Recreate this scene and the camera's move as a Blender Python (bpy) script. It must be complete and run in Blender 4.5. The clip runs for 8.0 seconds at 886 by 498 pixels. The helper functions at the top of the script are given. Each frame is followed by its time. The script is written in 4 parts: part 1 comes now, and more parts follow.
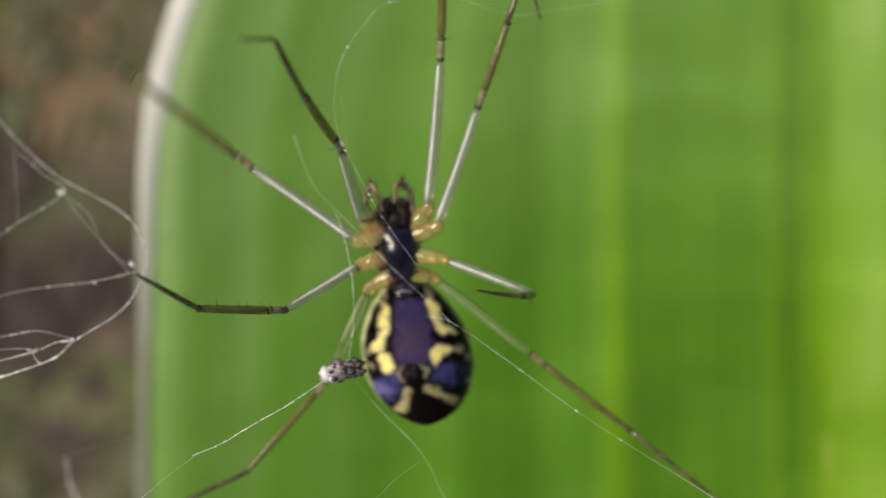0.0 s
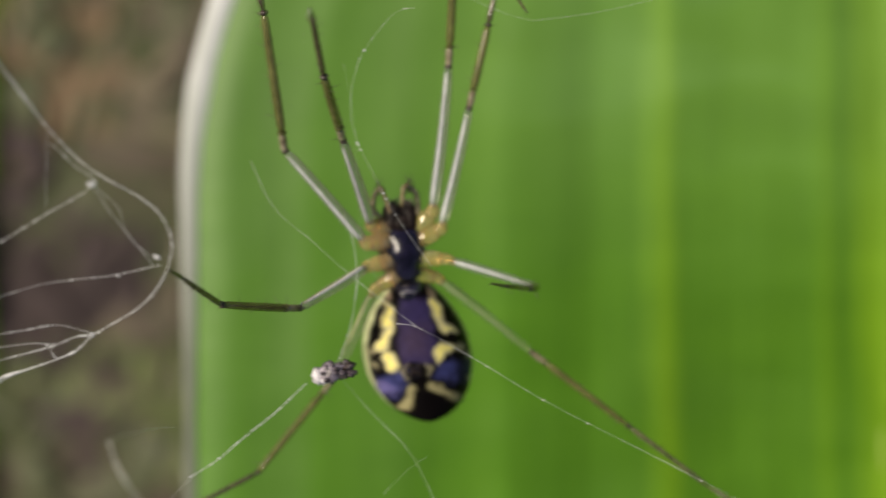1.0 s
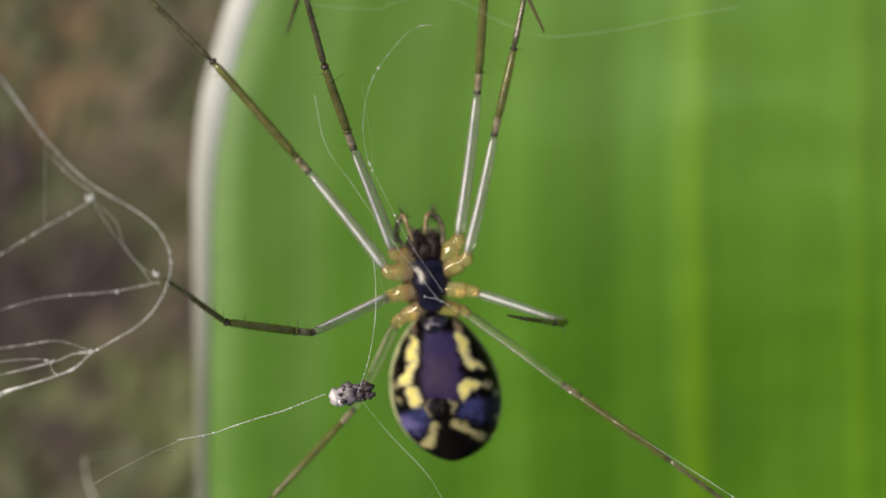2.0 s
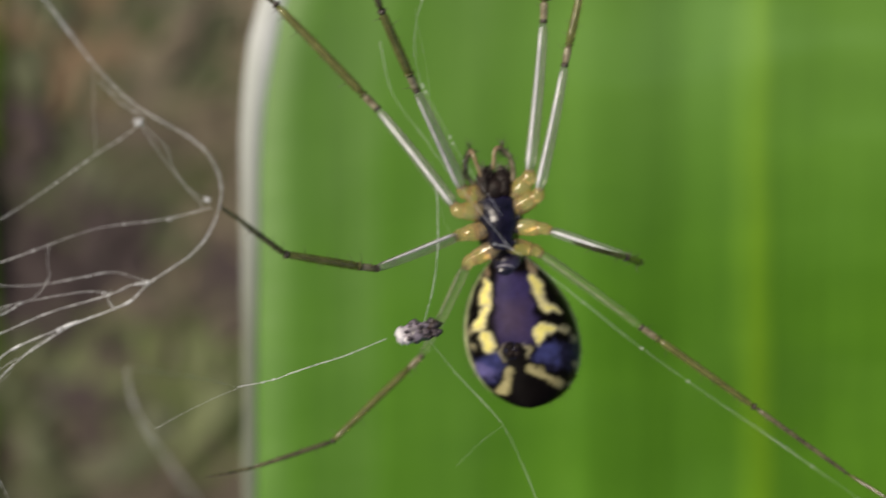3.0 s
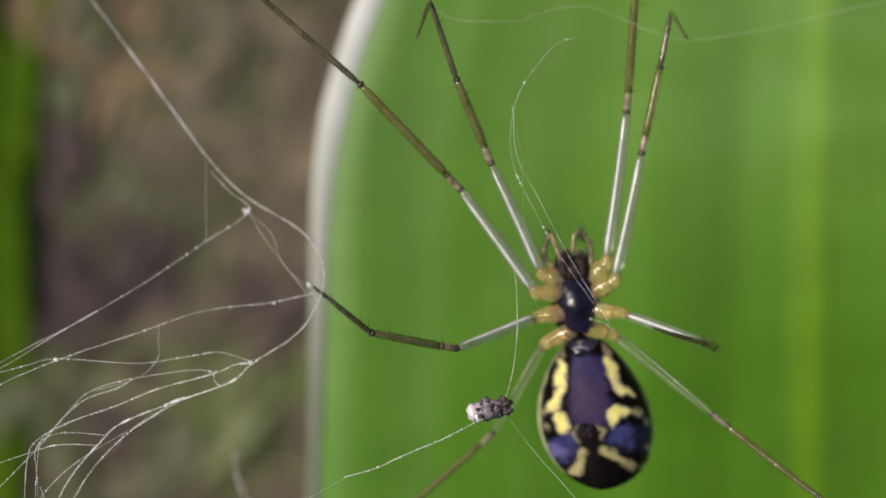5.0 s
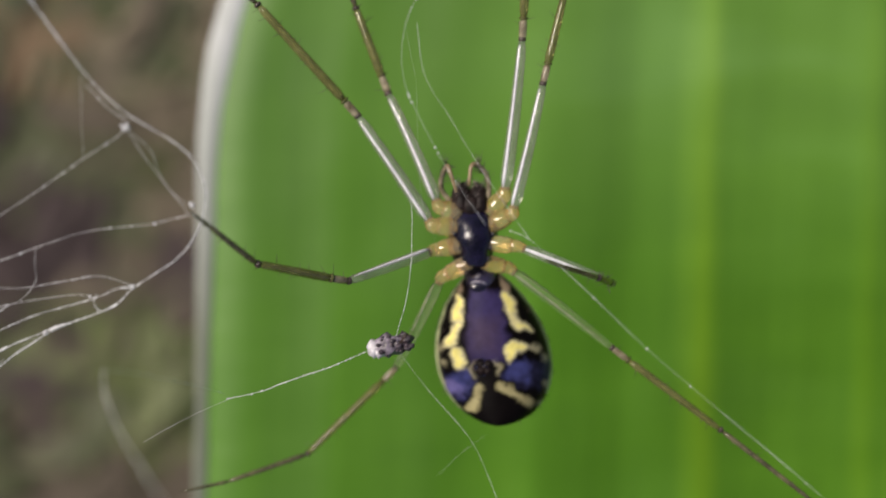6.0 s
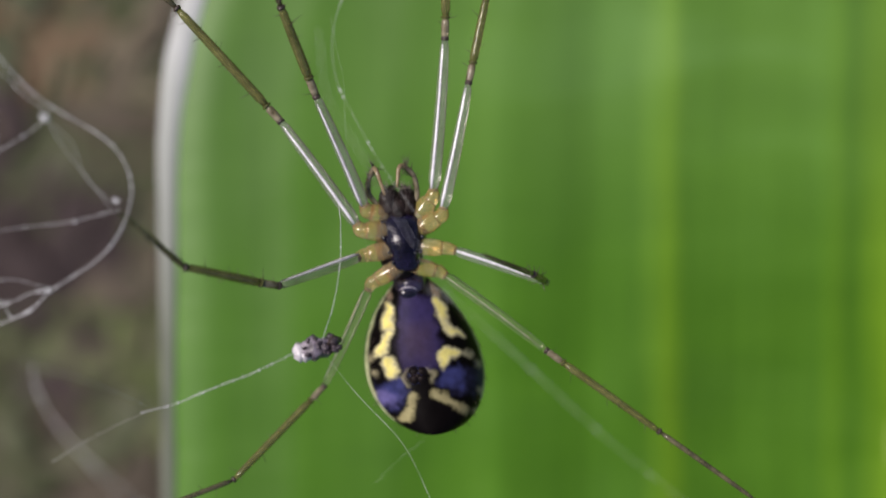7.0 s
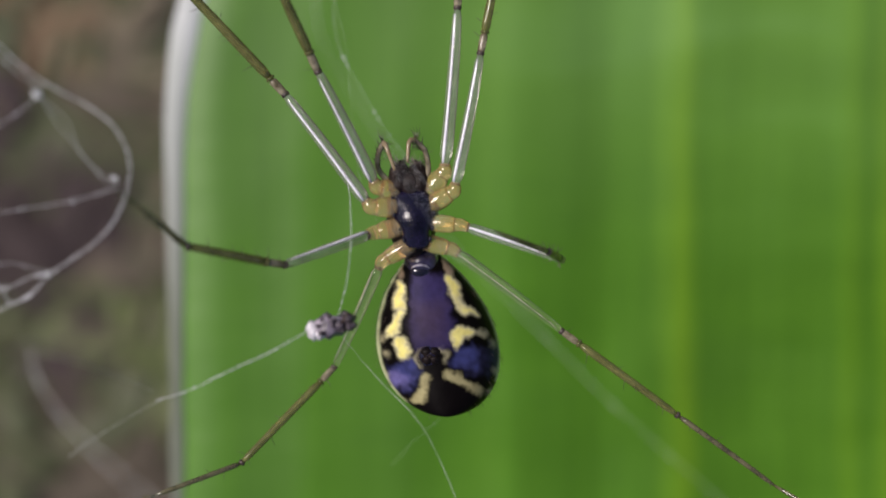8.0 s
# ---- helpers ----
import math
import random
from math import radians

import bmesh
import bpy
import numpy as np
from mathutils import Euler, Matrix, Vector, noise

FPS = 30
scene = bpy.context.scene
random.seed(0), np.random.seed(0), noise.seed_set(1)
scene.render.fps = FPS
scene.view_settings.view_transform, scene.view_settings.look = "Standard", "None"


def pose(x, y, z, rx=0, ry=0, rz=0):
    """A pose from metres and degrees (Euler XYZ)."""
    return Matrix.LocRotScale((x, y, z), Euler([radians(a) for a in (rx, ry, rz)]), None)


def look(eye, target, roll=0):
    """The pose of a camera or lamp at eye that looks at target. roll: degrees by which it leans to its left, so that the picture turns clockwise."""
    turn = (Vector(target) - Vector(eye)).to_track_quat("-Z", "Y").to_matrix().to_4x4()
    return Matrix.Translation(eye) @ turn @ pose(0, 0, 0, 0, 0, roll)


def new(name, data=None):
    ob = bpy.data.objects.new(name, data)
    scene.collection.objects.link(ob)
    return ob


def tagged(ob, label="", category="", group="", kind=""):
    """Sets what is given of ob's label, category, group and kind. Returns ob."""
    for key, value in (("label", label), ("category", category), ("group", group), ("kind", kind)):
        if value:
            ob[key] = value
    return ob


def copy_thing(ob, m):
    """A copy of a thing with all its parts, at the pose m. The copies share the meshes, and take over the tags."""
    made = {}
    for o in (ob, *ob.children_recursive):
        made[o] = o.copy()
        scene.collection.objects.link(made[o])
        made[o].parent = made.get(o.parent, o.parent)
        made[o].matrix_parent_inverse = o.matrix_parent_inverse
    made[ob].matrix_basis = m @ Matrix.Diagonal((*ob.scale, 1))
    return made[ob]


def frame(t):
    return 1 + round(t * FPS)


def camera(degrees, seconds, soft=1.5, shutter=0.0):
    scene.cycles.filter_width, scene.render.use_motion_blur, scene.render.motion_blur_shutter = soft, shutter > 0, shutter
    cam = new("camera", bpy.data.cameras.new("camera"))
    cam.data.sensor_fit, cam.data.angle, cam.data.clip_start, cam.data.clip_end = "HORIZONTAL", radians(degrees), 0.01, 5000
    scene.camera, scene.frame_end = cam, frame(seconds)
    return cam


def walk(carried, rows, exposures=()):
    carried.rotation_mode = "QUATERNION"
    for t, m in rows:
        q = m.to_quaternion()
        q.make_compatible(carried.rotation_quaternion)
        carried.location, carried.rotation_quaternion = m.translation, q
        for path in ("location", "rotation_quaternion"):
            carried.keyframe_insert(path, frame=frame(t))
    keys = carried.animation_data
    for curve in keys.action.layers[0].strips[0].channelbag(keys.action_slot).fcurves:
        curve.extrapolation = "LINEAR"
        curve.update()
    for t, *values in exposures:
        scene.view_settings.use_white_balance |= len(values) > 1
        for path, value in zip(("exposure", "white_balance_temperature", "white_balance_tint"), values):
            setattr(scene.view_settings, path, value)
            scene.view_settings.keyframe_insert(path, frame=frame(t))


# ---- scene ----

MM = 0.001  # the place is written in millimetres, with the spider's epigyne at the origin

# ---- camera ----
# seconds, place in mm, turn in degrees
PATH = [
    (0.0, 3.249, 0.300, 31.412, 1.350, 0.797, 0.464),
    (0.2, 2.684, 0.344, 30.893, 1.650, -0.391, -0.099),
    (0.5, 1.631, 1.167, 30.427, 0.410, 1.643, 0.161),
    (0.7, 0.707, 1.301, 30.679, 0.820, 0.048, -0.473),
    (1.0, 1.729, 0.923, 30.789, 0.350, 1.086, -0.259),
    (1.2, 2.793, 1.269, 30.355, 1.150, 1.384, -1.145),
    (1.5, 1.062, 1.315, 29.422, 1.380, 1.955, -1.064),
    (1.7, 0.547, 1.471, 29.343, 1.030, 0.899, -0.600),
    (2.8, -0.787, 1.028, 28.790, 0.280, -0.301, 0.414),
    (3.0, -1.146, 0.700, 27.951, -0.590, 0.893, 0.289),
    (3.2, -1.516, 0.364, 28.308, -0.070, 1.364, 0.518),
    (3.5, -0.812, 0.724, 28.474, 0.660, 1.900, -0.018),
    (3.7, -1.233, 0.514, 28.337, 0.240, 2.284, -0.044),
    (4.0, -2.087, 1.943, 28.910, 1.310, 2.089, -0.674),
    (4.2, -2.290, 2.435, 29.318, 1.310, 2.971, 0.085),
    (5.3, -2.717, 1.712, 29.157, -0.270, 0.614, 1.456),
    (5.5, -3.054, 1.014, 28.711, -0.730, -0.383, 1.385),
    (5.7, -2.255, 1.105, 28.504, -0.830, -0.333, 1.099),
    (6.0, -1.016, 1.343, 28.576, -1.040, -1.118, 1.510),
    (6.2, -0.909, 2.165, 28.561, -0.930, -1.208, 1.324),
    (6.5, -0.827, 2.085, 28.051, -0.730, -0.667, 0.669),
    (6.7, -0.480, 1.840, 28.051, -0.720, -0.025, 0.470),
    (7.0, 1.303, 1.724, 28.611, -1.440, 0.202, 0.196),
    (7.2, 0.736, 1.571, 28.468, -1.920, -1.707, -0.263),
    (7.5, -0.191, 1.601, 28.371, -1.940, -0.080, 0.328),
    (7.7, 0.136, 1.732, 28.539, -1.490, -0.408, 0.056),
    (8.0, 0.910, 1.629, 28.021, -2.380, 0.194, 0.047),
]

cam = camera(40.0, 8.0, soft=1.5, shutter=0.4)
cam.data.dof.use_dof = True
cam.data.dof.focus_distance = 26.0 * MM
cam.data.dof.aperture_fstop = 57.0
walk(cam, [(t, pose(x * MM, y * MM, z * MM, rx, ry, rz)) for t, x, y, z, rx, ry, rz in PATH],
     exposures=[(0.0, -0.06, 7300, 10), (1.5, -0.09, 7200, 10), (3.5, -0.14, 6950, 10), (5.5, -0.12, 6850, 12), (7.0, -0.21, 6350, 18), (8.0, -0.22, 6300, 18)])

# ---- light: bright overcast sky, a veiled sun from the upper left ----
world = bpy.data.worlds.new("sky")
scene.world = world
world.use_nodes = True
sky = world.node_tree.nodes.new("ShaderNodeTexSky")
sky.sky_type = "NISHITA"
sky.sun_disc = False
sky.sun_elevation = radians(53)
sky.sun_rotation = radians(-68)
sky.air_density, sky.dust_density = 1.0, 2.0
world.node_tree.nodes["Background"].inputs["Strength"].default_value = 0.075
world.node_tree.links.new(sky.outputs[0], world.node_tree.nodes["Background"].inputs["Color"])
sun = new("sun", bpy.data.lights.new("sun", "SUN"))
sun.data.energy, sun.data.angle, sun.data.color = 3.8, radians(24), (1.0, 0.94, 0.82)
sun.matrix_world = look((-0.56, 0.22, 0.80), (0, 0, 0))


# ---- materials ----
def material(name, colour, rough=0.5, spec=0.5, **more):
    """A principled material; returns it with its node tree and shader."""
    m = bpy.data.materials.new(name)
    m.use_nodes = True
    sh = m.node_tree.nodes["Principled BSDF"]
    sh.inputs["Base Color"].default_value = (*colour, 1)
    sh.inputs["Roughness"].default_value = rough
    sh.inputs["Specular IOR Level"].default_value = spec
    for key, value in more.items():
        sh.inputs[key.replace("_", " ")].default_value = value
    return m, m.node_tree, sh


def coords(nt, scale=(1, 1, 1)):
    """Object coordinates in millimetres, stretched by scale."""
    tc, mp = nt.nodes.new("ShaderNodeTexCoord"), nt.nodes.new("ShaderNodeMapping")
    mp.inputs["Scale"].default_value = [1000 * s for s in scale]
    nt.links.new(tc.outputs["Object"], mp.inputs["Vector"])
    return mp.outputs["Vector"]


def noise_tex(nt, scale, vector, detail=3.0, rough=0.55):
    n = nt.nodes.new("ShaderNodeTexNoise")
    n.inputs["Scale"].default_value, n.inputs["Detail"].default_value = scale, detail
    n.inputs["Roughness"].default_value = rough
    nt.links.new(vector, n.inputs["Vector"])
    return n.outputs["Fac"]


def ramp(nt, fac, stops):
    r = nt.nodes.new("ShaderNodeValToRGB")
    while len(r.color_ramp.elements) < len(stops):
        r.color_ramp.elements.new(0.5)
    for e, (p, c) in zip(r.color_ramp.elements, stops):
        e.position, e.color = p, (*c, 1)
    nt.links.new(fac, r.inputs["Fac"])
    return r.outputs["Color"]


def mix(nt, fac, a, b, blend="MIX"):
    n = nt.nodes.new("ShaderNodeMix")
    n.data_type, n.blend_type = "RGBA", blend
    for sock, v in ((n.inputs["Factor"], fac), (n.inputs[6], a), (n.inputs[7], b)):
        if isinstance(v, (int, float)):
            sock.default_value = v
        elif isinstance(v, tuple):
            sock.default_value = (*v, 1)
        else:
            nt.links.new(v, sock)
    return n.outputs[2]


def bump(nt, sh, height, strength, distance):
    b = nt.nodes.new("ShaderNodeBump")
    b.inputs["Strength"].default_value, b.inputs["Distance"].default_value = strength, distance * MM
    nt.links.new(height, b.inputs["Height"])
    nt.links.new(b.outputs["Normal"], sh.inputs["Normal"])


def mottled(name, dark, light, scale, rough=0.5, spec=0.5, relief=0.0, stretch=(1, 1, 1), span=(0.5, 0.95), **more):
    """Two-tone mottling at two scales, with a fine relief."""
    m, nt, sh = material(name, light, rough, spec, **more)
    v = coords(nt, stretch)
    a, b = noise_tex(nt, scale, v), noise_tex(nt, scale * 6, v, 4.0)
    mean = nt.nodes.new("ShaderNodeMath")
    mean.operation = "MULTIPLY_ADD"
    mean.inputs[1].default_value, mean.inputs[2].default_value = 0.45, 0.0
    nt.links.new(b, mean.inputs[0])
    add = nt.nodes.new("ShaderNodeMath")
    nt.links.new(a, add.inputs[0])
    nt.links.new(mean.outputs[0], add.inputs[1])
    nt.links.new(ramp(nt, add.outputs[0], [(span[0], dark), (span[1], light)]), sh.inputs["Base Color"])
    if relief:
        bump(nt, sh, add.outputs[0], 0.6, relief)
    return m


def leaf_material():
    m, nt, sh = material("leaf_green", (0.1, 0.25, 0.02), 0.46, 0.36)
    tc = nt.nodes.new("ShaderNodeTexCoord")
    sep = nt.nodes.new("ShaderNodeSeparateXYZ")
    nt.links.new(tc.outputs["Object"], sep.inputs[0])
    across = nt.nodes.new("ShaderNodeMapRange")
    across.inputs["From Min"].default_value, across.inputs["From Max"].default_value = -9 * MM, 19 * MM
    nt.links.new(sep.outputs["X"], across.inputs["Value"])
    wob = noise_tex(nt, 0.35, coords(nt, (1, 0.25, 1)), 2.0)
    shift = nt.nodes.new("ShaderNodeMath")
    shift.operation = "MULTIPLY_ADD"
    shift.inputs[1].default_value, shift.inputs[2].default_value = 0.05, -0.025
    nt.links.new(wob, shift.inputs[0])
    pos = nt.nodes.new("ShaderNodeMath")
    nt.links.new(across.outputs[0], pos.inputs[0])
    nt.links.new(shift.outputs[0], pos.inputs[1])
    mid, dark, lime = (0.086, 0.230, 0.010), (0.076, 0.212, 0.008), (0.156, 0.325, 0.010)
    # on the left, deep and soft paint in the blade's weaker gloss
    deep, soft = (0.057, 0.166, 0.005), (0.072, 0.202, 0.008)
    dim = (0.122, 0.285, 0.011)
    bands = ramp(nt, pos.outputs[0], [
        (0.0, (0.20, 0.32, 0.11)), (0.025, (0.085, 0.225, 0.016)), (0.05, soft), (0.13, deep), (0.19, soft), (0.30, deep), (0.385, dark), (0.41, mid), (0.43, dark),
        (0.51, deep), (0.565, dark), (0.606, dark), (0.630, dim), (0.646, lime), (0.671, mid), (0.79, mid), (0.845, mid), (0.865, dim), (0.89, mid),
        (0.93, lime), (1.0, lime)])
    streak = noise_tex(nt, 2.2, coords(nt, (1, 0.03, 1)), 4.0, 0.7)
    # the blotches partly imitate soft sheen patches by colour
    blotch = noise_tex(nt, 0.22, coords(nt, (0.5, 1.2, 1)), 3.0)
    c = mix(nt, 0.16, bands, ramp(nt, streak, [(0.3, (0.45, 0.5, 0.35)), (0.7, (1.5, 1.4, 1.6))]), "MULTIPLY")
    c = mix(nt, 0.55, c, ramp(nt, blotch, [(0.3, (0.75, 0.8, 0.65)), (0.7, (1.22, 1.16, 1.3))]), "MULTIPLY")
    # sky sheen painted in as a paler tone on the upper inner blade
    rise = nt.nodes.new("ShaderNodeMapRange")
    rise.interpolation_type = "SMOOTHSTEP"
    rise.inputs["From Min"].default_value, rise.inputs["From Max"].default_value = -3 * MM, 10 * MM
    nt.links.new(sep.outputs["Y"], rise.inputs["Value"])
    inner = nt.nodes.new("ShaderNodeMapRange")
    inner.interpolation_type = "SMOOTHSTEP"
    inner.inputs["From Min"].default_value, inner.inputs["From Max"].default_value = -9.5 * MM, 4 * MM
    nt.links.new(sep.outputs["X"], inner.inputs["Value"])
    upper_sheen = nt.nodes.new("ShaderNodeMath")
    upper_sheen.operation = "MULTIPLY"
    nt.links.new(rise.outputs[0], upper_sheen.inputs[0])
    nt.links.new(inner.outputs[0], upper_sheen.inputs[1])
    c = mix(nt, upper_sheen.outputs[0], c, mix(nt, 0.42, c, (0.175, 0.325, 0.080)))
    # faint sky sheen painted cross-wise between the veins, strongest away from the margin
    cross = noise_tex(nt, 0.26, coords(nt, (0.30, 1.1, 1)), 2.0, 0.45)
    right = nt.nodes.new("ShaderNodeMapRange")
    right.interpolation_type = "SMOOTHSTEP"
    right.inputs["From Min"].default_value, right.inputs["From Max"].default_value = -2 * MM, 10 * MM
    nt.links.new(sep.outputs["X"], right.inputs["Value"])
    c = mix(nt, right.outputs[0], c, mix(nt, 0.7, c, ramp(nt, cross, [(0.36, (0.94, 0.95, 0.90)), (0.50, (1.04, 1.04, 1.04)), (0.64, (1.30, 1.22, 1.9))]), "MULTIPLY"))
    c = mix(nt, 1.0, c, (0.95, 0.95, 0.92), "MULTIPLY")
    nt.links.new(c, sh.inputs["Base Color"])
    wave = noise_tex(nt, 0.5, coords(nt, (0.35, 1.3, 1)), 3.0)
    bump(nt, sh, wave, 0.12, 0.35)
    return m


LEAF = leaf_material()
MARGIN, nt, sh = material("leaf_margin", (0.5, 0.5, 0.5), 0.5, 0.4)
# the margin is greyer below and whitest towards the leaf's tip
sep = nt.nodes.new("ShaderNodeSeparateXYZ")
nt.links.new(nt.nodes.new("ShaderNodeTexCoord").outputs["Object"], sep.inputs[0])
tipward = nt.nodes.new("ShaderNodeMapRange")
tipward.interpolation_type = "SMOOTHSTEP"
tipward.inputs["From Min"].default_value, tipward.inputs["From Max"].default_value = -4 * MM, 9 * MM
nt.links.new(sep.outputs["Y"], tipward.inputs["Value"])
tone = mix(nt, tipward.outputs[0], (0.15, 0.17, 0.125), (0.54, 0.56, 0.56))
nt.links.new(mix(nt, 0.7, tone, ramp(nt, noise_tex(nt, 0.5, coords(nt, (1, 0.3, 1)), 4.0), [(0.3, (0.65, 0.68, 0.6)), (0.7, (1.25, 1.22, 1.25))]), "MULTIPLY"), sh.inputs["Base Color"])
SOIL = mottled("soil", (0.072, 0.060, 0.042), (0.108, 0.090, 0.064), 0.016, 0.9, 0.2, 0.6)
LITTER_RED = mottled("litter_red", (0.155, 0.104, 0.058), (0.225, 0.154, 0.090), 0.06, 0.8)
LITTER_TAN = mottled("litter_tan", (0.128, 0.104, 0.068), (0.190, 0.156, 0.102), 0.06, 0.8)
LITTER_BROWN = mottled("litter_brown", (0.072, 0.056, 0.038), (0.110, 0.087, 0.061), 0.06, 0.8)
LITTER_DARK = mottled("litter_dark", (0.042, 0.028, 0.028), (0.066, 0.046, 0.045), 0.06, 0.85)
GREEN_FAR = mottled("herb_green", (0.030, 0.070, 0.002), (0.060, 0.118, 0.004), 0.08, 0.9, 0.1)
GREEN_PALE = mottled("herb_pale", (0.078, 0.100, 0.026), (0.124, 0.146, 0.044), 0.06, 0.6)
MOSS = mottled("herb_olive", (0.046, 0.055, 0.017), (0.074, 0.085, 0.028), 0.06, 0.6)
# light and dark tones in the silk's colour stand in for uneven glints
SILK = mottled("silk", (0.42, 0.42, 0.46), (0.98, 0.98, 0.99), 3.0, 0.14, 1.0, Transmission_Weight=0.16, IOR=1.3, span=(0.42, 0.85))
# shell and sternum: their violet partly stands in for the sky's sheen
SHELL = mottled("dark_shell", (0.003, 0.002, 0.006), (0.017, 0.013, 0.042), 2.0, 0.20, 0.8, 0.015)
STERNUM = mottled("violet_sternum", (0.002, 0.001, 0.004), (0.012, 0.009, 0.030), 2.6, 0.17, 0.55, 0.03, span=(0.5, 0.9))
DOME = mottled("violet_dome", (0.012, 0.009, 0.024), (0.060, 0.048, 0.105), 2.0, 0.24, 0.9, 0.02)
GLOSS = mottled("glossy_plate", (0.004, 0.003, 0.006), (0.020, 0.015, 0.034), 3.0, 0.16, 1.0, 0.004)
BROWN = mottled("brown_shell", (0.005, 0.003, 0.003), (0.024, 0.015, 0.013), 5.0, 0.5, 0.2, 0.03)
AMBER = mottled("amber_coxa", (0.99, 0.60, 0.17), (1.0, 0.90, 0.60), 1.8, 0.07, 1.0, 0.02, Transmission_Weight=0.80, IOR=1.33, Coat_Weight=0.6, Coat_Roughness=0.04, span=(0.48, 0.95))
KNEE = mottled("brown_knee", (0.16, 0.12, 0.065), (0.62, 0.53, 0.38), 5.0, 0.1, 1.0, Transmission_Weight=0.45, IOR=1.4)
# this pale tone partly paints in the plate's crescent highlights
RIDGE = mottled("pale_ridge", (0.05, 0.04, 0.07), (0.55, 0.52, 0.60), 3.0, 0.14, 1.0, span=(0.45, 0.8))
HAIR = mottled("hair_brown", (0.08, 0.06, 0.055), (0.30, 0.24, 0.22), 6.0, 0.4)
GLASSY = mottled("pale_femur", (0.58, 0.58, 0.50), (0.84, 0.84, 0.80), 2.0, 0.08, 1.0, 0.008, Transmission_Weight=0.86, IOR=1.33)
# pale stripe colour that stands in for the femur's highlight
GLINT = mottled("femur_glint", (0.56, 0.54, 0.62), (0.95, 0.94, 0.99), 3.0, 0.20, 1.0, 0.02, span=(0.42, 0.9))
# duller stripe colour for highlights painted along tibiae and hind femora
DULL_GLINT = mottled("olive_glint", (0.14, 0.128, 0.075), (0.56, 0.53, 0.43), 4.0, 0.18, 1.0, span=(0.5, 0.9))
CLEAR = mottled("clear_femur", (0.84, 0.80, 0.66), (0.96, 0.94, 0.84), 2.0, 0.06, 0.9, Transmission_Weight=0.96, IOR=1.20)
GREY = mottled("grey_tibia", (0.185, 0.186, 0.054), (0.36, 0.355, 0.125), 3.0, 0.14, 0.7, 0.01, Transmission_Weight=0.62, IOR=1.42)
DUSK = mottled("dusky_metatarsus", (0.080, 0.072, 0.034), (0.23, 0.205, 0.108), 3.0, 0.12, 0.9, Transmission_Weight=0.4)
JOINT = mottled("dark_joint", (0.020, 0.014, 0.014), (0.10, 0.072, 0.058), 6.0, 0.3)
PALP = mottled("palp_brown", (0.26, 0.17, 0.08), (0.58, 0.44, 0.27), 4.0, 0.18, 0.6, Transmission_Weight=0.45)
SKIN, nt, sh = material("abdomen_skin", (0.1, 0.1, 0.1), 0.42, 0.05)
stain = nt.nodes.new("ShaderNodeAttribute")
stain.attribute_name = "pigment_and_sheen"
grain = noise_tex(nt, 5.0, coords(nt), 4.0)
nt.links.new(mix(nt, 0.5, stain.outputs["Color"], ramp(nt, grain, [(0.3, (0.62, 0.60, 0.58)), (0.65, (1.12, 1.12, 1.14))]), "MULTIPLY"), sh.inputs["Base Color"])
bump(nt, sh, noise_tex(nt, 3.0, coords(nt), 4.0), 0.5, 0.02)
PREY_PALE = mottled("prey_pale", (0.36, 0.30, 0.34), (0.86, 0.84, 0.88), 4.0, 0.3, 0.6, 0.03)
PREY_GREY = mottled("prey_grey", (0.030, 0.022, 0.030), (0.36, 0.31, 0.38), 5.0, 0.3, 0.6, 0.04, span=(0.55, 0.95))
PREY_DARK = mottled("prey_dark", (0.008, 0.005, 0.008), (0.14, 0.11, 0.13), 9.0, 0.3, 0.6, 0.03)


# ---- building helpers ----
def mesh_of(name, bm, mat, smooth=True):
    """Turns a bmesh in millimetres into a mesh in metres."""
    bmesh.ops.scale(bm, vec=(MM, MM, MM), verts=bm.verts)
    me = bpy.data.meshes.new(name)
    bm.to_mesh(me)
    bm.free()
    for one in mat if isinstance(mat, (list, tuple)) else [mat]:
        me.materials.append(one)
    me.polygons.foreach_set("use_smooth", [smooth] * len(me.polygons))
    return me


def part(name, bm, mat, parent, label=""):
    """Links a bmesh as one mesh object under a thing or a part."""
    ob = new(name, mesh_of(name, bm, mat))
    ob.parent = parent
    return tagged(ob, label) if label else ob


def spline(points, steps=6):
    """A Catmull-Rom curve through points."""
    p = [Vector(q) for q in points]
    p = [2 * p[0] - p[1], *p, 2 * p[-1] - p[-2]]
    out = []
    for i in range(1, len(p) - 2):
        a, b, c, d = p[i - 1:i + 3]
        for k in range(steps):
            u = k / steps
            out.append(0.5 * (2 * b + (c - a) * u + (2 * a - 5 * b + 4 * c - d) * u * u + (3 * b - a - 3 * c + d) * u ** 3))
    return [*out, p[-2]]


def tube(bm, points, radii, sides=8, slot=0):
    """A closed tube along points, with a radius at each."""
    pts = [Vector(q) for q in points]
    up, rings = None, []
    for i, q in enumerate(pts):
        way = (pts[min(i + 1, len(pts) - 1)] - pts[max(i - 1, 0)]).normalized()
        if up is None:
            up = way.orthogonal().normalized()
        up = (up - way * up.dot(way)).normalized()
        side = way.cross(up)
        rings.append([bm.verts.new(q + radii[i] * (math.cos(a) * up + math.sin(a) * side))
                      for a in (2 * math.pi * k / sides for k in range(sides))])
    for r, s in zip(rings, rings[1:]):
        for k in range(sides):
            bm.faces.new((r[k], r[(k + 1) % sides], s[(k + 1) % sides], s[k])).material_index = slot
    bm.faces.new(rings[0][::-1]).material_index = slot
    bm.faces.new(rings[-1]).material_index = slot
    return bm


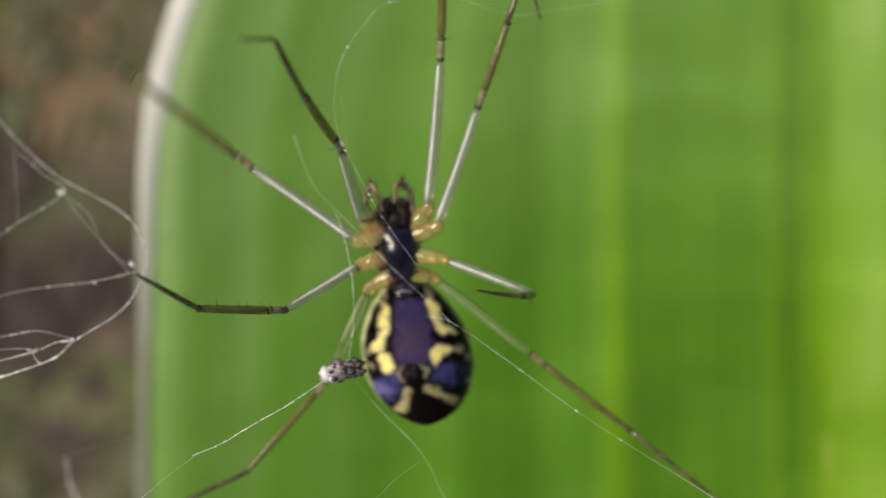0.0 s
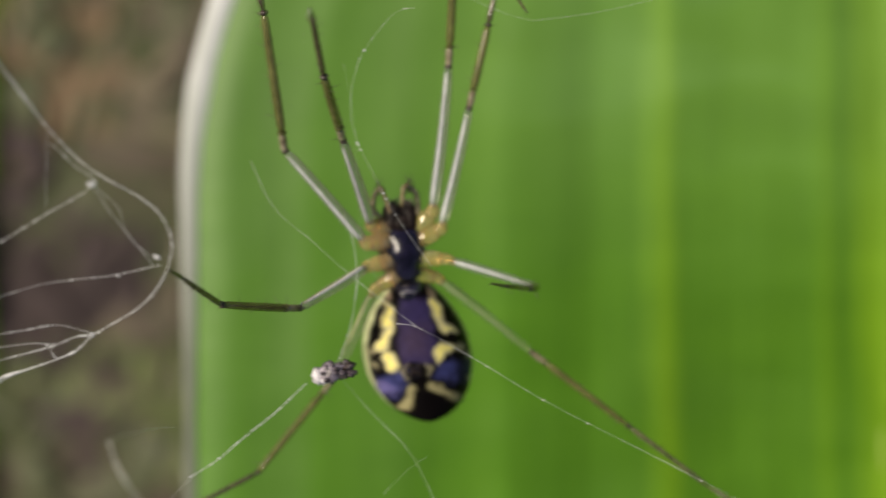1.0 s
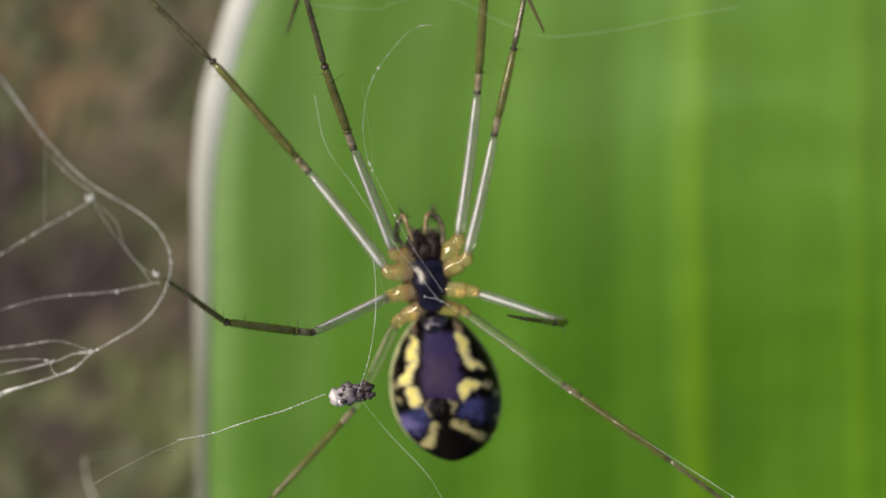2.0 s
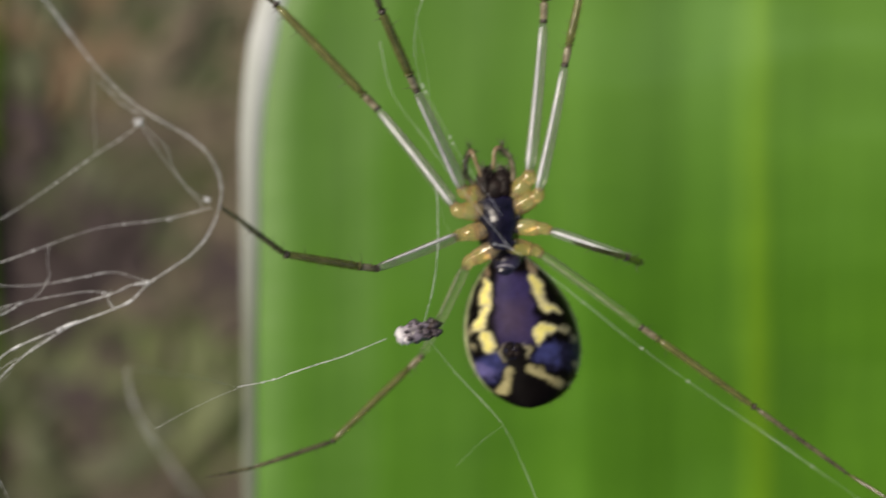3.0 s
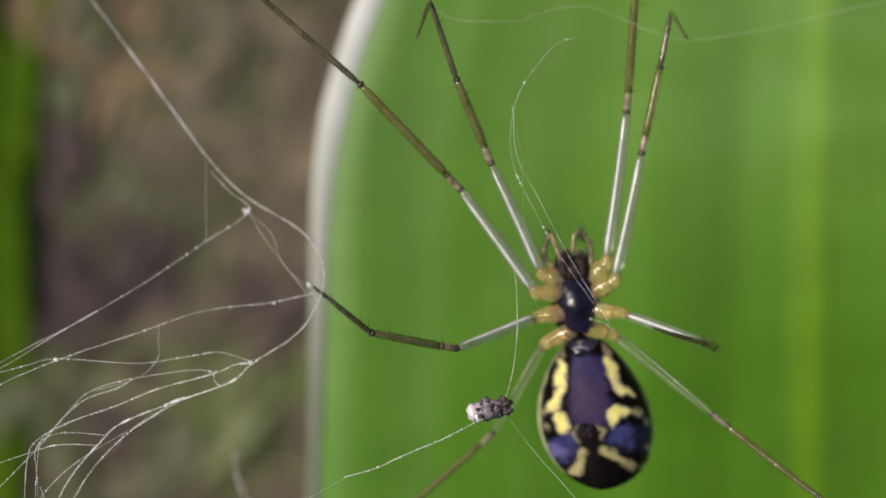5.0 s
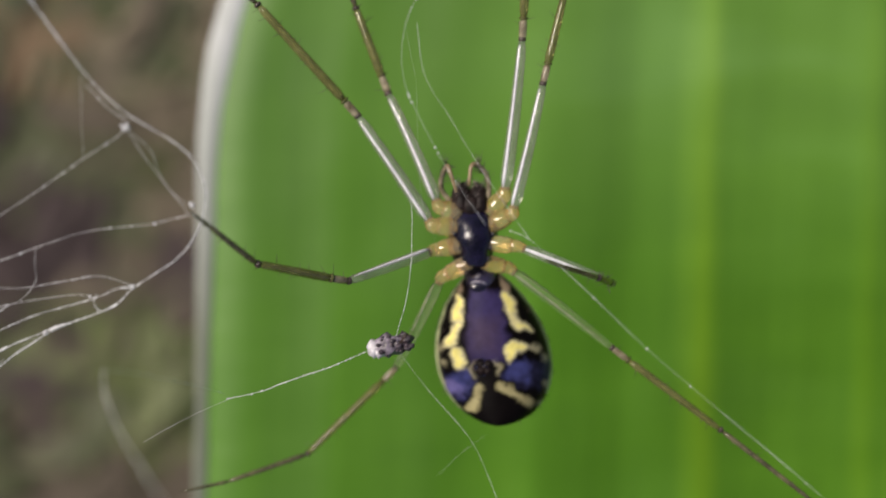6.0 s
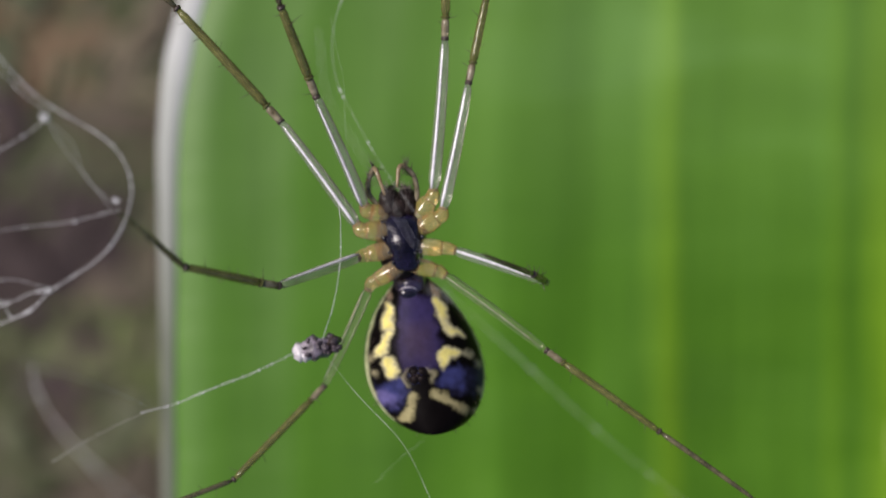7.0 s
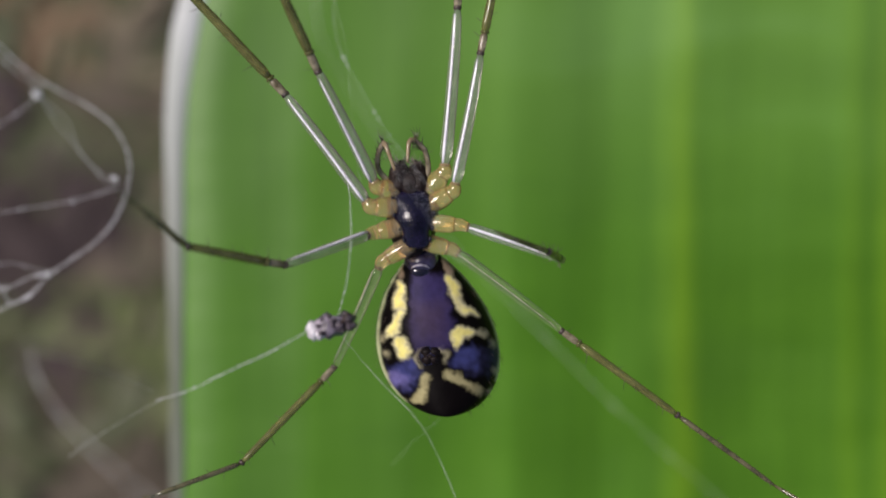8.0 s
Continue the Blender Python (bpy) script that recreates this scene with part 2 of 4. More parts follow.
def lump(bm, centre, radii, turn=None, rings=10, sides=14, rough=0.0, slot=0):
    """A rounded, slightly uneven body."""
    turn = turn or Matrix.Identity(3)
    made = bmesh.ops.create_uvsphere(bm, u_segments=sides, v_segments=rings, radius=1.0)["verts"]
    for v in made:
        n = 1 + rough * noise.noise(v.co * 2.3 + Vector(centre))
        v.co = Vector(centre) + turn @ Vector([n * v.co[k] * radii[k] for k in range(3)])
    for f in {f for v in made for f in v.link_faces}:
        f.material_index = slot
    return bm


def along(way):
    """The turn that takes z to way."""
    return Vector(way).to_track_quat("Z", "Y").to_matrix()


def limb(bm, a, b, r0, r1, swell=0.12, bow=(0, 0, 0), steps=10, sides=12):
    """One leg segment: tapered, slightly swollen, with rounded ends."""
    a, b, bow = Vector(a), Vector(b), Vector(bow)
    pts, radii = [], []
    for k in range(steps + 1):
        u = k / steps
        pts.append(a.lerp(b, u) + bow * math.sin(math.pi * u))
        end = min(1.0, 0.55 + 6 * min(u, 1 - u))
        radii.append((r0 + (r1 - r0) * u) * (1 + swell * math.sin(math.pi * u)) * end)
    return tube(bm, pts, radii, sides)


def bristles(bm, a, b, count, length, lean=0.5, r=0.006, seed=1):
    """Stiff spines standing off a segment."""
    rnd = random.Random(seed)
    a, b = Vector(a), Vector(b)
    way = (b - a).normalized()
    u = way.orthogonal().normalized()
    w = way.cross(u)
    for k in range(count):
        q = a.lerp(b, (k + rnd.random()) / count)
        ang = rnd.random() * 2 * math.pi
        out = math.cos(ang) * u + math.sin(ang) * w
        tip = q + (out + lean * way * rnd.uniform(0.5, 1.2)).normalized() * length * rnd.uniform(0.6, 1.2)
        tube(bm, [q, q.lerp(tip, 0.5), tip], [r, r * 0.7, r * 0.2], 4)


# ---- the ground ----
GROUND_Z = -268.0


def ground():
    bm = bmesh.new()
    steps = [math.copysign(abs(k) ** 3.2 * 0.52 + abs(k) * 14, k) for k in range(-26, 27)]
    grid = [[bm.verts.new((x - 60, y, GROUND_Z - 6 + 9 * noise.noise((x * 0.02, y * 0.02, 0.3)) * (abs(x) + abs(y) < 900)))
             for x in steps] for y in steps]
    for r, s in zip(grid, grid[1:]):
        for k in range(len(steps) - 1):
            bm.faces.new((r[k], r[k + 1], s[k + 1], s[k]))
    return tagged(new("ground", mesh_of("ground", bm, SOIL)), "dark brown garden soil under the plants", "ground", kind="structure")


def blade_mesh(name, length, width, mat, curl=0.12, seed=0, thick=0.5):
    """A leaf blade along y: pointed oval with a midrib fold, curled and with thickness."""
    bm = bmesh.new()
    rnd = random.Random(seed)
    twist, bend = rnd.uniform(-0.5, 0.5), rnd.uniform(-1, 1)
    n, m = 14, 6
    layers = []
    for side in (0.5, -0.5):
        rows = []
        for i in range(n + 1):
            u = i / n
            w = width * 0.5 * (math.sin(math.pi * min(1, 0.04 + u * 0.95)) ** 0.7)
            row = []
            for j in range(-m, m + 1):
                v = j / m
                x = v * w + bend * width * 0.2 * math.sin(math.pi * u)
                z = curl * length * (0.5 * v * v * w / width + twist * v * (u - 0.5) * 0.6 + 0.35 * math.sin(math.pi * u)) + thick * side
                z += 0.02 * length * noise.noise((v * 2, u * 4, seed))
                row.append(bm.verts.new((x, (u - 0.5) * length, z)))
            rows.append(row)
        layers.append(rows)
    top, low = layers
    for i in range(n):
        for j in range(2 * m):
            bm.faces.new((top[i][j], top[i][j + 1], top[i + 1][j + 1], top[i + 1][j]))
            bm.faces.new((low[i][j], low[i + 1][j], low[i + 1][j + 1], low[i][j + 1]))
        for j in (0, 2 * m):
            bm.faces.new((top[i][j], top[i + 1][j], low[i + 1][j], low[i][j]))
    bmesh.ops.recalc_face_normals(bm, faces=bm.faces)
    return mesh_of(name, bm, mat)


def litter():
    kinds = {"red": (LITTER_RED, "reddish brown dead leaf lying on the soil"), "tan": (LITTER_TAN, "pale tan dead leaf lying on the soil"),
             "brown": (LITTER_BROWN, "dull brown dead leaf lying on the soil"), "dark": (LITTER_DARK, "dark brown dead leaf on the soil"), "green": (GREEN_FAR, "dark green herb leaf close to the soil"),
             "pale": (GREEN_PALE, "pale green herb leaf close to the soil"),
             "moss": (MOSS, "dull olive-green herb leaf close to the soil")}
    rnd = random.Random(12)
    first = {}

    def lay(kind, x, y, size, turn, lift, stretch=1.0):
        """One leaf on the soil; alike leaves share their meshes."""
        mat, label = kinds[kind]
        fresh = kind in ("green", "pale", "moss")
        key = (kind, rnd.randrange(4), stretch)
        m = pose(x * MM, y * MM, (GROUND_Z + lift) * MM, rnd.uniform(-7, 7), rnd.uniform(-7, 7), turn)
        if key in first:
            ob = copy_thing(first[key], m)
        else:
            ob = first[key] = tagged(new("herb_leaf" if fresh else "dead_leaf"), label, "leaf", "low herb leaves" if fresh else "leaf litter")
            seed = len(first)
            blade = new("blade", blade_mesh("blade", 12 * stretch, 5.5, mat, 0.16, seed, 0.3))
            blade.parent = ob
            bm = bmesh.new()
            tube(bm, [(0, -4.8 * stretch, 0.3), (0.3, -6.8 * stretch, 0.7), (0.9, -8.4 * stretch, 0.2)], [0.32, 0.26, 0.2], 6)
            part("stalk", bm, mat, ob)
            ob.matrix_world = m
        ob.scale = (size,) * 3

    # beds of litter: kind, x, y, spread, count
    beds = [("red", -98, 44, 9, 26), ("tan", -57, 36, 11, 16), ("dark", -97, -4, 9, 44), ("pale", -60, -31, 12, 24), ("moss", -78, 56, 15, 30),
            ("moss", -76, 14, 11, 22), ("brown", -64, -8, 13, 20), ("tan", -92, 84, 14, 10), ("brown", -84, -48, 11, 16), ("brown", -98, -68, 13, 20),
            ("dark", -88, -44, 8, 12), ("moss", -98, 18, 8, 14), ("brown", -45, 64, 13, 16), ("brown", -82, 37, 9, 12), ("moss", -94, 15, 6, 16), ("moss", -74, 24, 7, 10), ("dark", -80, -18, 11, 12), ("tan", -84, 66, 12, 12), ("moss", -80, -26, 12, 12),
            ("brown", -66, -68, 14, 14), ("moss", -60, 78, 14, 14), ("brown", -108, -96, 16, 16), ("moss", -112, -34, 10, 10), ("tan", -44, 10, 12, 12)]
    for kind, x, y, spread, count in beds:
        for k in range(count):
            lay(kind, rnd.gauss(x, spread), rnd.gauss(y, spread), rnd.uniform(2.2, 3.6), rnd.uniform(0, 360), 2.5 + 2.5 * rnd.random())
    for k in range(70):
        lay(rnd.choice(("brown", "brown", "moss")), rnd.uniform(-100, -38), rnd.uniform(-82, 86), rnd.uniform(1.8, 2.8), rnd.uniform(0, 360), 1.5 + 2 * rnd.random())
    for k, (x, y, turn) in enumerate(((-117, 74, 2), (-116, 34, -3), (-117, -6, 2), (-118, -48, -3), (-130, 60, 5), (-129, 14, -4), (-131, -32, 3), (-143, 70, -2), (-143, 30, 2), (-144, -14, -3))):
        lay("green", x, y, 2.7, turn, 4 + 2 * (k % 3), 2.0)
    for k in range(44):
        lay("moss" if not 30 > -80 + 3.9 * k > -24 else "dark", rnd.gauss(-103, 4), -80 + 3.9 * k, rnd.uniform(0.8, 1.4), rnd.uniform(0, 360), 6 + 4 * rnd.random())


# ---- the broad leaf behind the spider ----
LEAF_Z, LEAF_EDGE, MIDRIB = -13.9, -8.3, 17.4


def leaf_edge(y):
    """The leaf's margin: straight along the blade, drawn in towards the tip and the stalk."""
    up = 0.024 * max(0.0, y - 3.2) ** 2
    return min(MIDRIB - 0.4, LEAF_EDGE + up + 0.02 * max(0.0, -y - 40) ** 2)


def leaf_height(v, y):
    """The blade's height at v, from 0 at the margin to 1 at the midrib."""
    x = v * (MIDRIB - LEAF_EDGE)
    ribs = sum(0.5 * a * math.exp(-((x - c) / w) ** 2) for c, w, a in
               ((1.2, 0.8, 0.14), (4.4, 0.7, 0.12), (7.8, 0.9, 0.1), (11.6, 0.8, 0.16), (14.6, 1.0, -0.22), (17.3, 0.8, 0.25), (20.0, 1.1, -0.22), (23.4, 0.7, 0.25)))
    fold = -2.2 * v * v + 0.22 * min(1.0, 1.6 * v) * noise.noise((x * 0.22, y * 0.42, 4.0)) + 0.02 * noise.noise((x * 0.8, y * 1.1, 9.0))
    return LEAF_Z + 0.6 + ribs + fold - 0.2 * math.exp(-v * 22) - 0.0012 * max(0.0, -y - 20) ** 2 - 0.0009 * (y - 3) ** 2 * (y > 3)


def broad_leaf():
    leaf = tagged(new("broad_leaf"), "broad glossy green leaf with parallel veins and pale margin", "leaf")
    blade, low, high = bmesh.new(), -90.0, 36.0
    n, m = 150, 60
    for sign in (-1, 1):
        faces = []
        for thick in (0.0, 0.35):
            rows = []
            for i in range(n + 1):
                y = low + (high - low) * i / n
                edge = leaf_edge(y)
                rows.append([blade.verts.new((MIDRIB + sign * (MIDRIB - edge) * (1 - j / m), y, leaf_height(j / m, y) - thick)) for j in range(m + 1)])
            faces.append(rows)
        top, under = faces
        for i in range(n):
            for j in range(m):
                blade.faces.new((top[i][j], top[i][j + 1], top[i + 1][j + 1], top[i + 1][j]))
                blade.faces.new((under[i][j], under[i + 1][j], under[i + 1][j + 1], under[i][j + 1]))
            blade.faces.new((top[i][0], top[i + 1][0], under[i + 1][0], under[i][0]))
    bmesh.ops.remove_doubles(blade, verts=blade.verts, dist=0.001)
    bmesh.ops.recalc_face_normals(blade, faces=blade.faces)
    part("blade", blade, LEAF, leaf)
    for sign in (-1, 1):
        rim = bmesh.new()
        pts = []
        for i in range(120):
            y = -85 + 118 * i / 119
            pts.append((MIDRIB + sign * (MIDRIB - leaf_edge(y)) - sign * -0.05, y, leaf_height(0, y) + 0.02))
        tube(rim, pts, [0.25 + 0.25 / (1 + math.exp(-(p[1] - 3) / 2.5)) + 0.07 * noise.noise((0, p[1] * 0.5, sign)) for p in pts], 12)
        for v in rim.verts:
            level = leaf_height(0, v.co.y) + 0.02
            v.co.z = level + 0.3 * (v.co.z - level)
        part("margin", rim, MARGIN, leaf, "pale dried whitish leaf margin")
    rib = bmesh.new()
    ys = [-90 + 124 * i / 60 for i in range(61)]
    tube(rib, [(MIDRIB, y, leaf_height(1, y) - 0.4) for y in ys], [0.9 - 0.006 * (y + 90) for y in ys], 12)
    part("midrib", rib, mottled("midrib_lime", (0.14, 0.26, 0.02), (0.26, 0.40, 0.05), 0.3, 0.4), leaf, "yellow-green midrib")
    stalk = bmesh.new()
    y0, z0 = -90, leaf_height(1, -90) - 0.4
    way = spline([(MIDRIB, y0, z0), (MIDRIB, y0 - 14, z0 - 12), (MIDRIB + 2, y0 - 30, z0 - 60), (MIDRIB + 4, y0 - 36, GROUND_Z - 8)], 10)
    tube(stalk, way, [1.2 + 0.03 * k for k in range(len(way))], 12)
    part("stalk", stalk, GREEN_FAR, leaf, "green leaf stalk rooted in the soil")
    return leaf


# ---- the spider ----
def egg(v):
    """Half-width and centre line of the abdomen at v mm below its front end."""
    u = min(1.0, max(0.0, v / 3.86))
    if v > 2.16:
        w = 1.40 * max(0.0, 1 - ((v - 2.16) / (REAR - 2.16)) ** 2.35) ** 0.5
    else:
        w = 1.40 * (1 - (1 - u / 0.56) ** 1.75) ** 0.72
    return w, 0.06 + 0.46 * min(1, u * 1.1) ** 0.8


REAR = 3.73
TONES = {"black": (0.004, 0.003, 0.003), "yellow": (0.92, 0.82, 0.26), "cream": (0.66, 0.60, 0.36), "beige": (0.38, 0.34, 0.17), "brown": (0.40, 0.30, 0.20),
          "violet": (0.038, 0.029, 0.092), "plum": (0.066, 0.045, 0.086), "blue": (0.060, 0.068, 0.22), "lilac": (0.20, 0.17, 0.40), "slate": (0.030, 0.030, 0.075), "flank": (0.66, 0.70, 0.40)}



def pigment_and_sheen(x, y):
    """The abdomen's colour at (x, y): soft-edged blotches on black, with painted blue reflections."""
    q = Vector((x + 0.09 * noise.noise((x * 4, y * 4, 0)) + 0.035 * noise.noise((x * 12, y * 12, 2)),
                y + 0.09 * noise.noise((x * 4, y * 4, 7)) + 0.035 * noise.noise((x * 12, y * 12, 5))))
    colour = Vector(TONES["black"])

    def lay(name, d, soft=0.045, most=1.0):
        nonlocal colour
        k = min(1.0, max(0.0, 0.5 - d / (2 * soft)))
        colour = colour.lerp(Vector(TONES[name]), most * k * k * (3 - 2 * k))

    def line(points):
        best = 9.0
        for (ax, ay, ra), (bx, by, rb) in zip(points, points[1:]):
            a, b = Vector((ax, ay)), Vector((bx, by))
            u = min(1, max(0, (q - a).dot(b - a) / (b - a).length_squared))
            best = min(best, (q - a.lerp(b, u)).length - (ra + (rb - ra) * u))
        return best

    w, c = egg(0.51 - y)
    side = (x - c) / max(w, 0.01)
    # violet field down the middle, redder towards the rear
    mid = abs(q.x - 0.17 - 0.06 * (q.y < -0.8)) - (0.38 + 0.09 * min(1, max(0, -y - 0.3)) - 0.20 * max(0, -y - 1.3))
    field = max(mid, q.y + 0.10, -1.74 - q.y)
    lay("violet", field, 0.09)
    lay("plum", max(field + 0.05, q.y + 0.75, -1.55 - q.y, q.x - 0.50), 0.26, 0.85)
    # blue patches at the rear paint in sky reflections, mottled and fading outwards
    n = noise.noise((x * 2.6, y * 2.6, 11)) + 0.5 * noise.noise((x * 7, y * 7, 12))
    lay("blue", ((q.x + 0.42) / 1.05) ** 2 + (q.y + 2.30) ** 2 - 0.085 + 0.16 * n, 0.13, 0.85)
    lay("lilac", ((q.x + 0.55) / 1.6) ** 2 + (q.y + 2.42) ** 2 - 0.022 + 0.05 * n, 0.05, 0.7)
    lay("slate", ((q.x - 1.38) / 1.5) ** 2 + (q.y + 1.98) ** 2 - 0.12 + 0.2 * n, 0.12, 0.9)
    lay("blue", ((q.x - 0.98) / 1.3) ** 2 + (q.y + 1.92) ** 2 - 0.055 + 0.12 * n, 0.08, 0.8)
    # yellow blotches with creamy rims, beige bars
    for shape in (((-0.48, -0.32, 0.12), (-0.52, -0.77, 0.135)), ((-0.50, -0.95, 0.085), (-0.56, -1.15, 0.12), (-0.71, -1.37, 0.11)), ((-0.50, -1.55, 0.13), (-0.40, -1.81, 0.175)),
                  ((0.63, -0.17, 0.12), (0.73, -0.43, 0.135), (0.77, -0.66, 0.10), (0.90, -0.86, 0.10), (1.23, -1.01, 0.06)), ((0.75, -1.64, 0.10), (0.81, -1.40, 0.15), (1.12, -1.37, 0.09))):
        d = line(shape)
        lay("cream", d, 0.06)
        lay("yellow", d + 0.05, 0.06)
    lay("cream", line(((0.79, -0.62, 0.07), (0.84, -0.78, 0.07))), 0.10, 0.7)
    lay("cream", line(((1.24, -1.36, 0.05), (1.42, -1.45, 0.06))), 0.06, 0.6)
    lay("beige", line(((0.09, -2.30, 0.07), (-0.08, -2.82, 0.115))), 0.06)
    lay("beige", line(((0.54, -2.24, 0.085), (0.84, -2.43, 0.10), (1.23, -2.66, 0.11))), 0.07, 0.9)
    lay("brown", line(((-0.42, 0.14, 0.05), (-0.47, -0.08, 0.08))), 0.06, 0.85)
    lay("brown", line(((0.52, 0.24, 0.07), (0.62, 0.02, 0.10))), 0.06, 0.85)
    # greyish arcs round the spinnerets
    lay("cream", line(((-0.06, -1.74, 0.03), (-0.12, -1.90, 0.04), (-0.06, -2.08, 0.03))), 0.06, 0.45)
    lay("cream", line(((0.40, -1.72, 0.03), (0.52, -1.84, 0.04), (0.50, -1.98, 0.03))), 0.06, 0.45)
    for sx, sy, r in ((-0.88, -1.50, 0.07), (-0.80, -1.86, 0.08), (-0.84, -2.30, 0.07), (1.60, -1.62, 0.09), (1.66, -2.30, 0.08), (1.50, -2.70, 0.09), (-0.36, -2.92, 0.07)):
        lay("cream", (q - Vector((sx, sy))).length - r, 0.08, 0.5)
    lay("flank", line(((1.22, -0.28, 0.04), (1.50, -0.58, 0.07), (1.72, -1.10, 0.06))), 0.12, 0.45)
    # pale flanks along both edges
    edge = 0.036 + 0.03 * noise.noise((x * 3, y * 3, 21))
    if y > -2.9:
        lay("flank", (0.98 - edge + side) * w if side < 0 else 9, 0.05)
        lay("flank", (1 - edge - side) * w if -2.5 < y < 0.3 and side > 0 else 9, 0.06, 0.95)
    return colour


def abdomen(spider):
    bm = bmesh.new()
    n, m, rings = 230, 220, []
    for i in range(n + 1):
        v = REAR * (0.5 - 0.5 * math.cos(math.pi * (0.012 + 0.976 * i / n)))
        w, c = egg(v)
        y = 0.51 - v
        zc = 0.42 - 0.86 * w
        ring = []
        for k in range(m):
            a = 2 * math.pi * k / m
            x, z = math.sin(a), math.cos(a)
            r = 1 + 0.005 * noise.noise((x * 3, y * 3, z * 3))
            ring.append(bm.verts.new((c + w * x * r, y, zc + 0.92 * w * z * r * (1.0 if z > 0 else 1.08))))
        rings.append(ring)
    for r, s in zip(rings, rings[1:]):
        for k in range(m):
            bm.faces.new((r[k], s[k], s[(k + 1) % m], r[(k + 1) % m]))
    bm.faces.new(rings[0])
    bm.faces.new(rings[-1][::-1])
    bmesh.ops.recalc_face_normals(bm, faces=bm.faces)
    stains = []
    for v in bm.verts:
        w, c = egg(0.51 - v.co.y)
        stains += [*(pigment_and_sheen(v.co.x, v.co.y) if v.co.z > 0.42 - 1.1 * w else TONES["flank"]), 1.0]
    body = part("abdomen", bm, SKIN, spider, "egg-shaped abdomen, black with yellow blotches and violet band")
    body.data.color_attributes.new("pigment_and_sheen", "FLOAT_COLOR", "POINT").data.foreach_set("color", stains)
    # epigyne: a domed plate with a pale crescent and a broken lower lip
    plate = bmesh.new()
    lump(plate, (0.03, 0.21, 0.16), (0.41, 0.33, 0.44), rough=0.04, rings=18, sides=24)
    part("epigyne", plate, DOME, body, "slate-violet domed plate")
    pit = bmesh.new()
    lump(pit, (-0.02, -0.02, 0.42), (0.22, 0.13, 0.10), rough=0.05, rings=12, sides=18)
    part("pit", pit, GLOSS, body, "glossy black pit of the plate")
    for k, (y, half, rise, thick) in enumerate(((0.00, 0.21, 0.10, 0.022), (-0.13, 0.15, -0.05, 0.012))):
        ridge = bmesh.new()
        bend = [-1.3 + 0.26 * j for j in range(11)]
        tube(ridge, [(-0.02 + half * math.sin(a), y + rise * math.cos(a), 0.17 + 0.44 * math.sqrt(max(0.1, 1 - ((half * math.sin(a) - 0.05) / 0.41) ** 2 - ((y + rise * math.cos(a) - 0.21) / 0.33) ** 2))) for a in bend], [0.005 + thick * math.sin(math.pi * j / 10) for j in range(11)], 8)
        part("ridge", ridge, RIDGE, body, "pale curved ridge of the plate")
    tuber = bmesh.new()
    lump(tuber, (0.19, -1.88, 0.34), (0.29, 0.30, 0.20), rough=0.10, rings=16, sides=22)
    part("anal_tubercle", tuber, SHELL, body)
    for dx, dy, r in ((-0.09, 0.08, 0.13), (0.09, 0.08, 0.13), (-0.08, -0.08, 0.12), (0.08, -0.08, 0.12), (0, -0.02, 0.09)):
        spin = bmesh.new()
        lump(spin, (0.19 + dx, -1.88 + dy, 0.45), (r, r, 0.12), rough=0.2)
        part("spinneret", spin, BROWN, body)
    fringe = bmesh.new()
    for side in (-1, 1):
        for k in range(26):
            a = 0.5 * math.pi + side * (0.15 + 0.075 * k)
            q = Vector((0.19 + 0.30 * math.cos(a), -1.88 + 0.30 * math.sin(a), 0.36))
            tube(fringe, [q, q + Vector((0.03 * math.cos(a), 0.03 * math.sin(a), 0.06)), q + Vector((-0.06 * math.cos(a), -0.06 * math.sin(a), 0.12))], [0.007, 0.005, 0.002], 4)
    tagged(part("hair_fringe", fringe, HAIR, body, "greyish hairs round the spinnerets"), kind="stuff")
    hair = bmesh.new()
    rnd = random.Random(5)
    for k in range(260):
        v, a = rnd.uniform(0.2, REAR - 0.04), rnd.choice((-1, 1)) * rnd.uniform(0.9, 2.2)
        w, c = egg(v)
        q = Vector((c + w * math.sin(a), 0.51 - v, 0.42 - 0.86 * w + 0.92 * w * math.cos(a)))
        out = Vector((math.sin(a), -0.8, math.cos(a))).normalized()
        tube(hair, [q, q + out * 0.06, q + out * rnd.uniform(0.09, 0.16) + Vector((0, -0.03, 0))], [0.005, 0.004, 0.001], 3)
    tagged(part("hairs", hair, JOINT, body), kind="stuff")
    return body


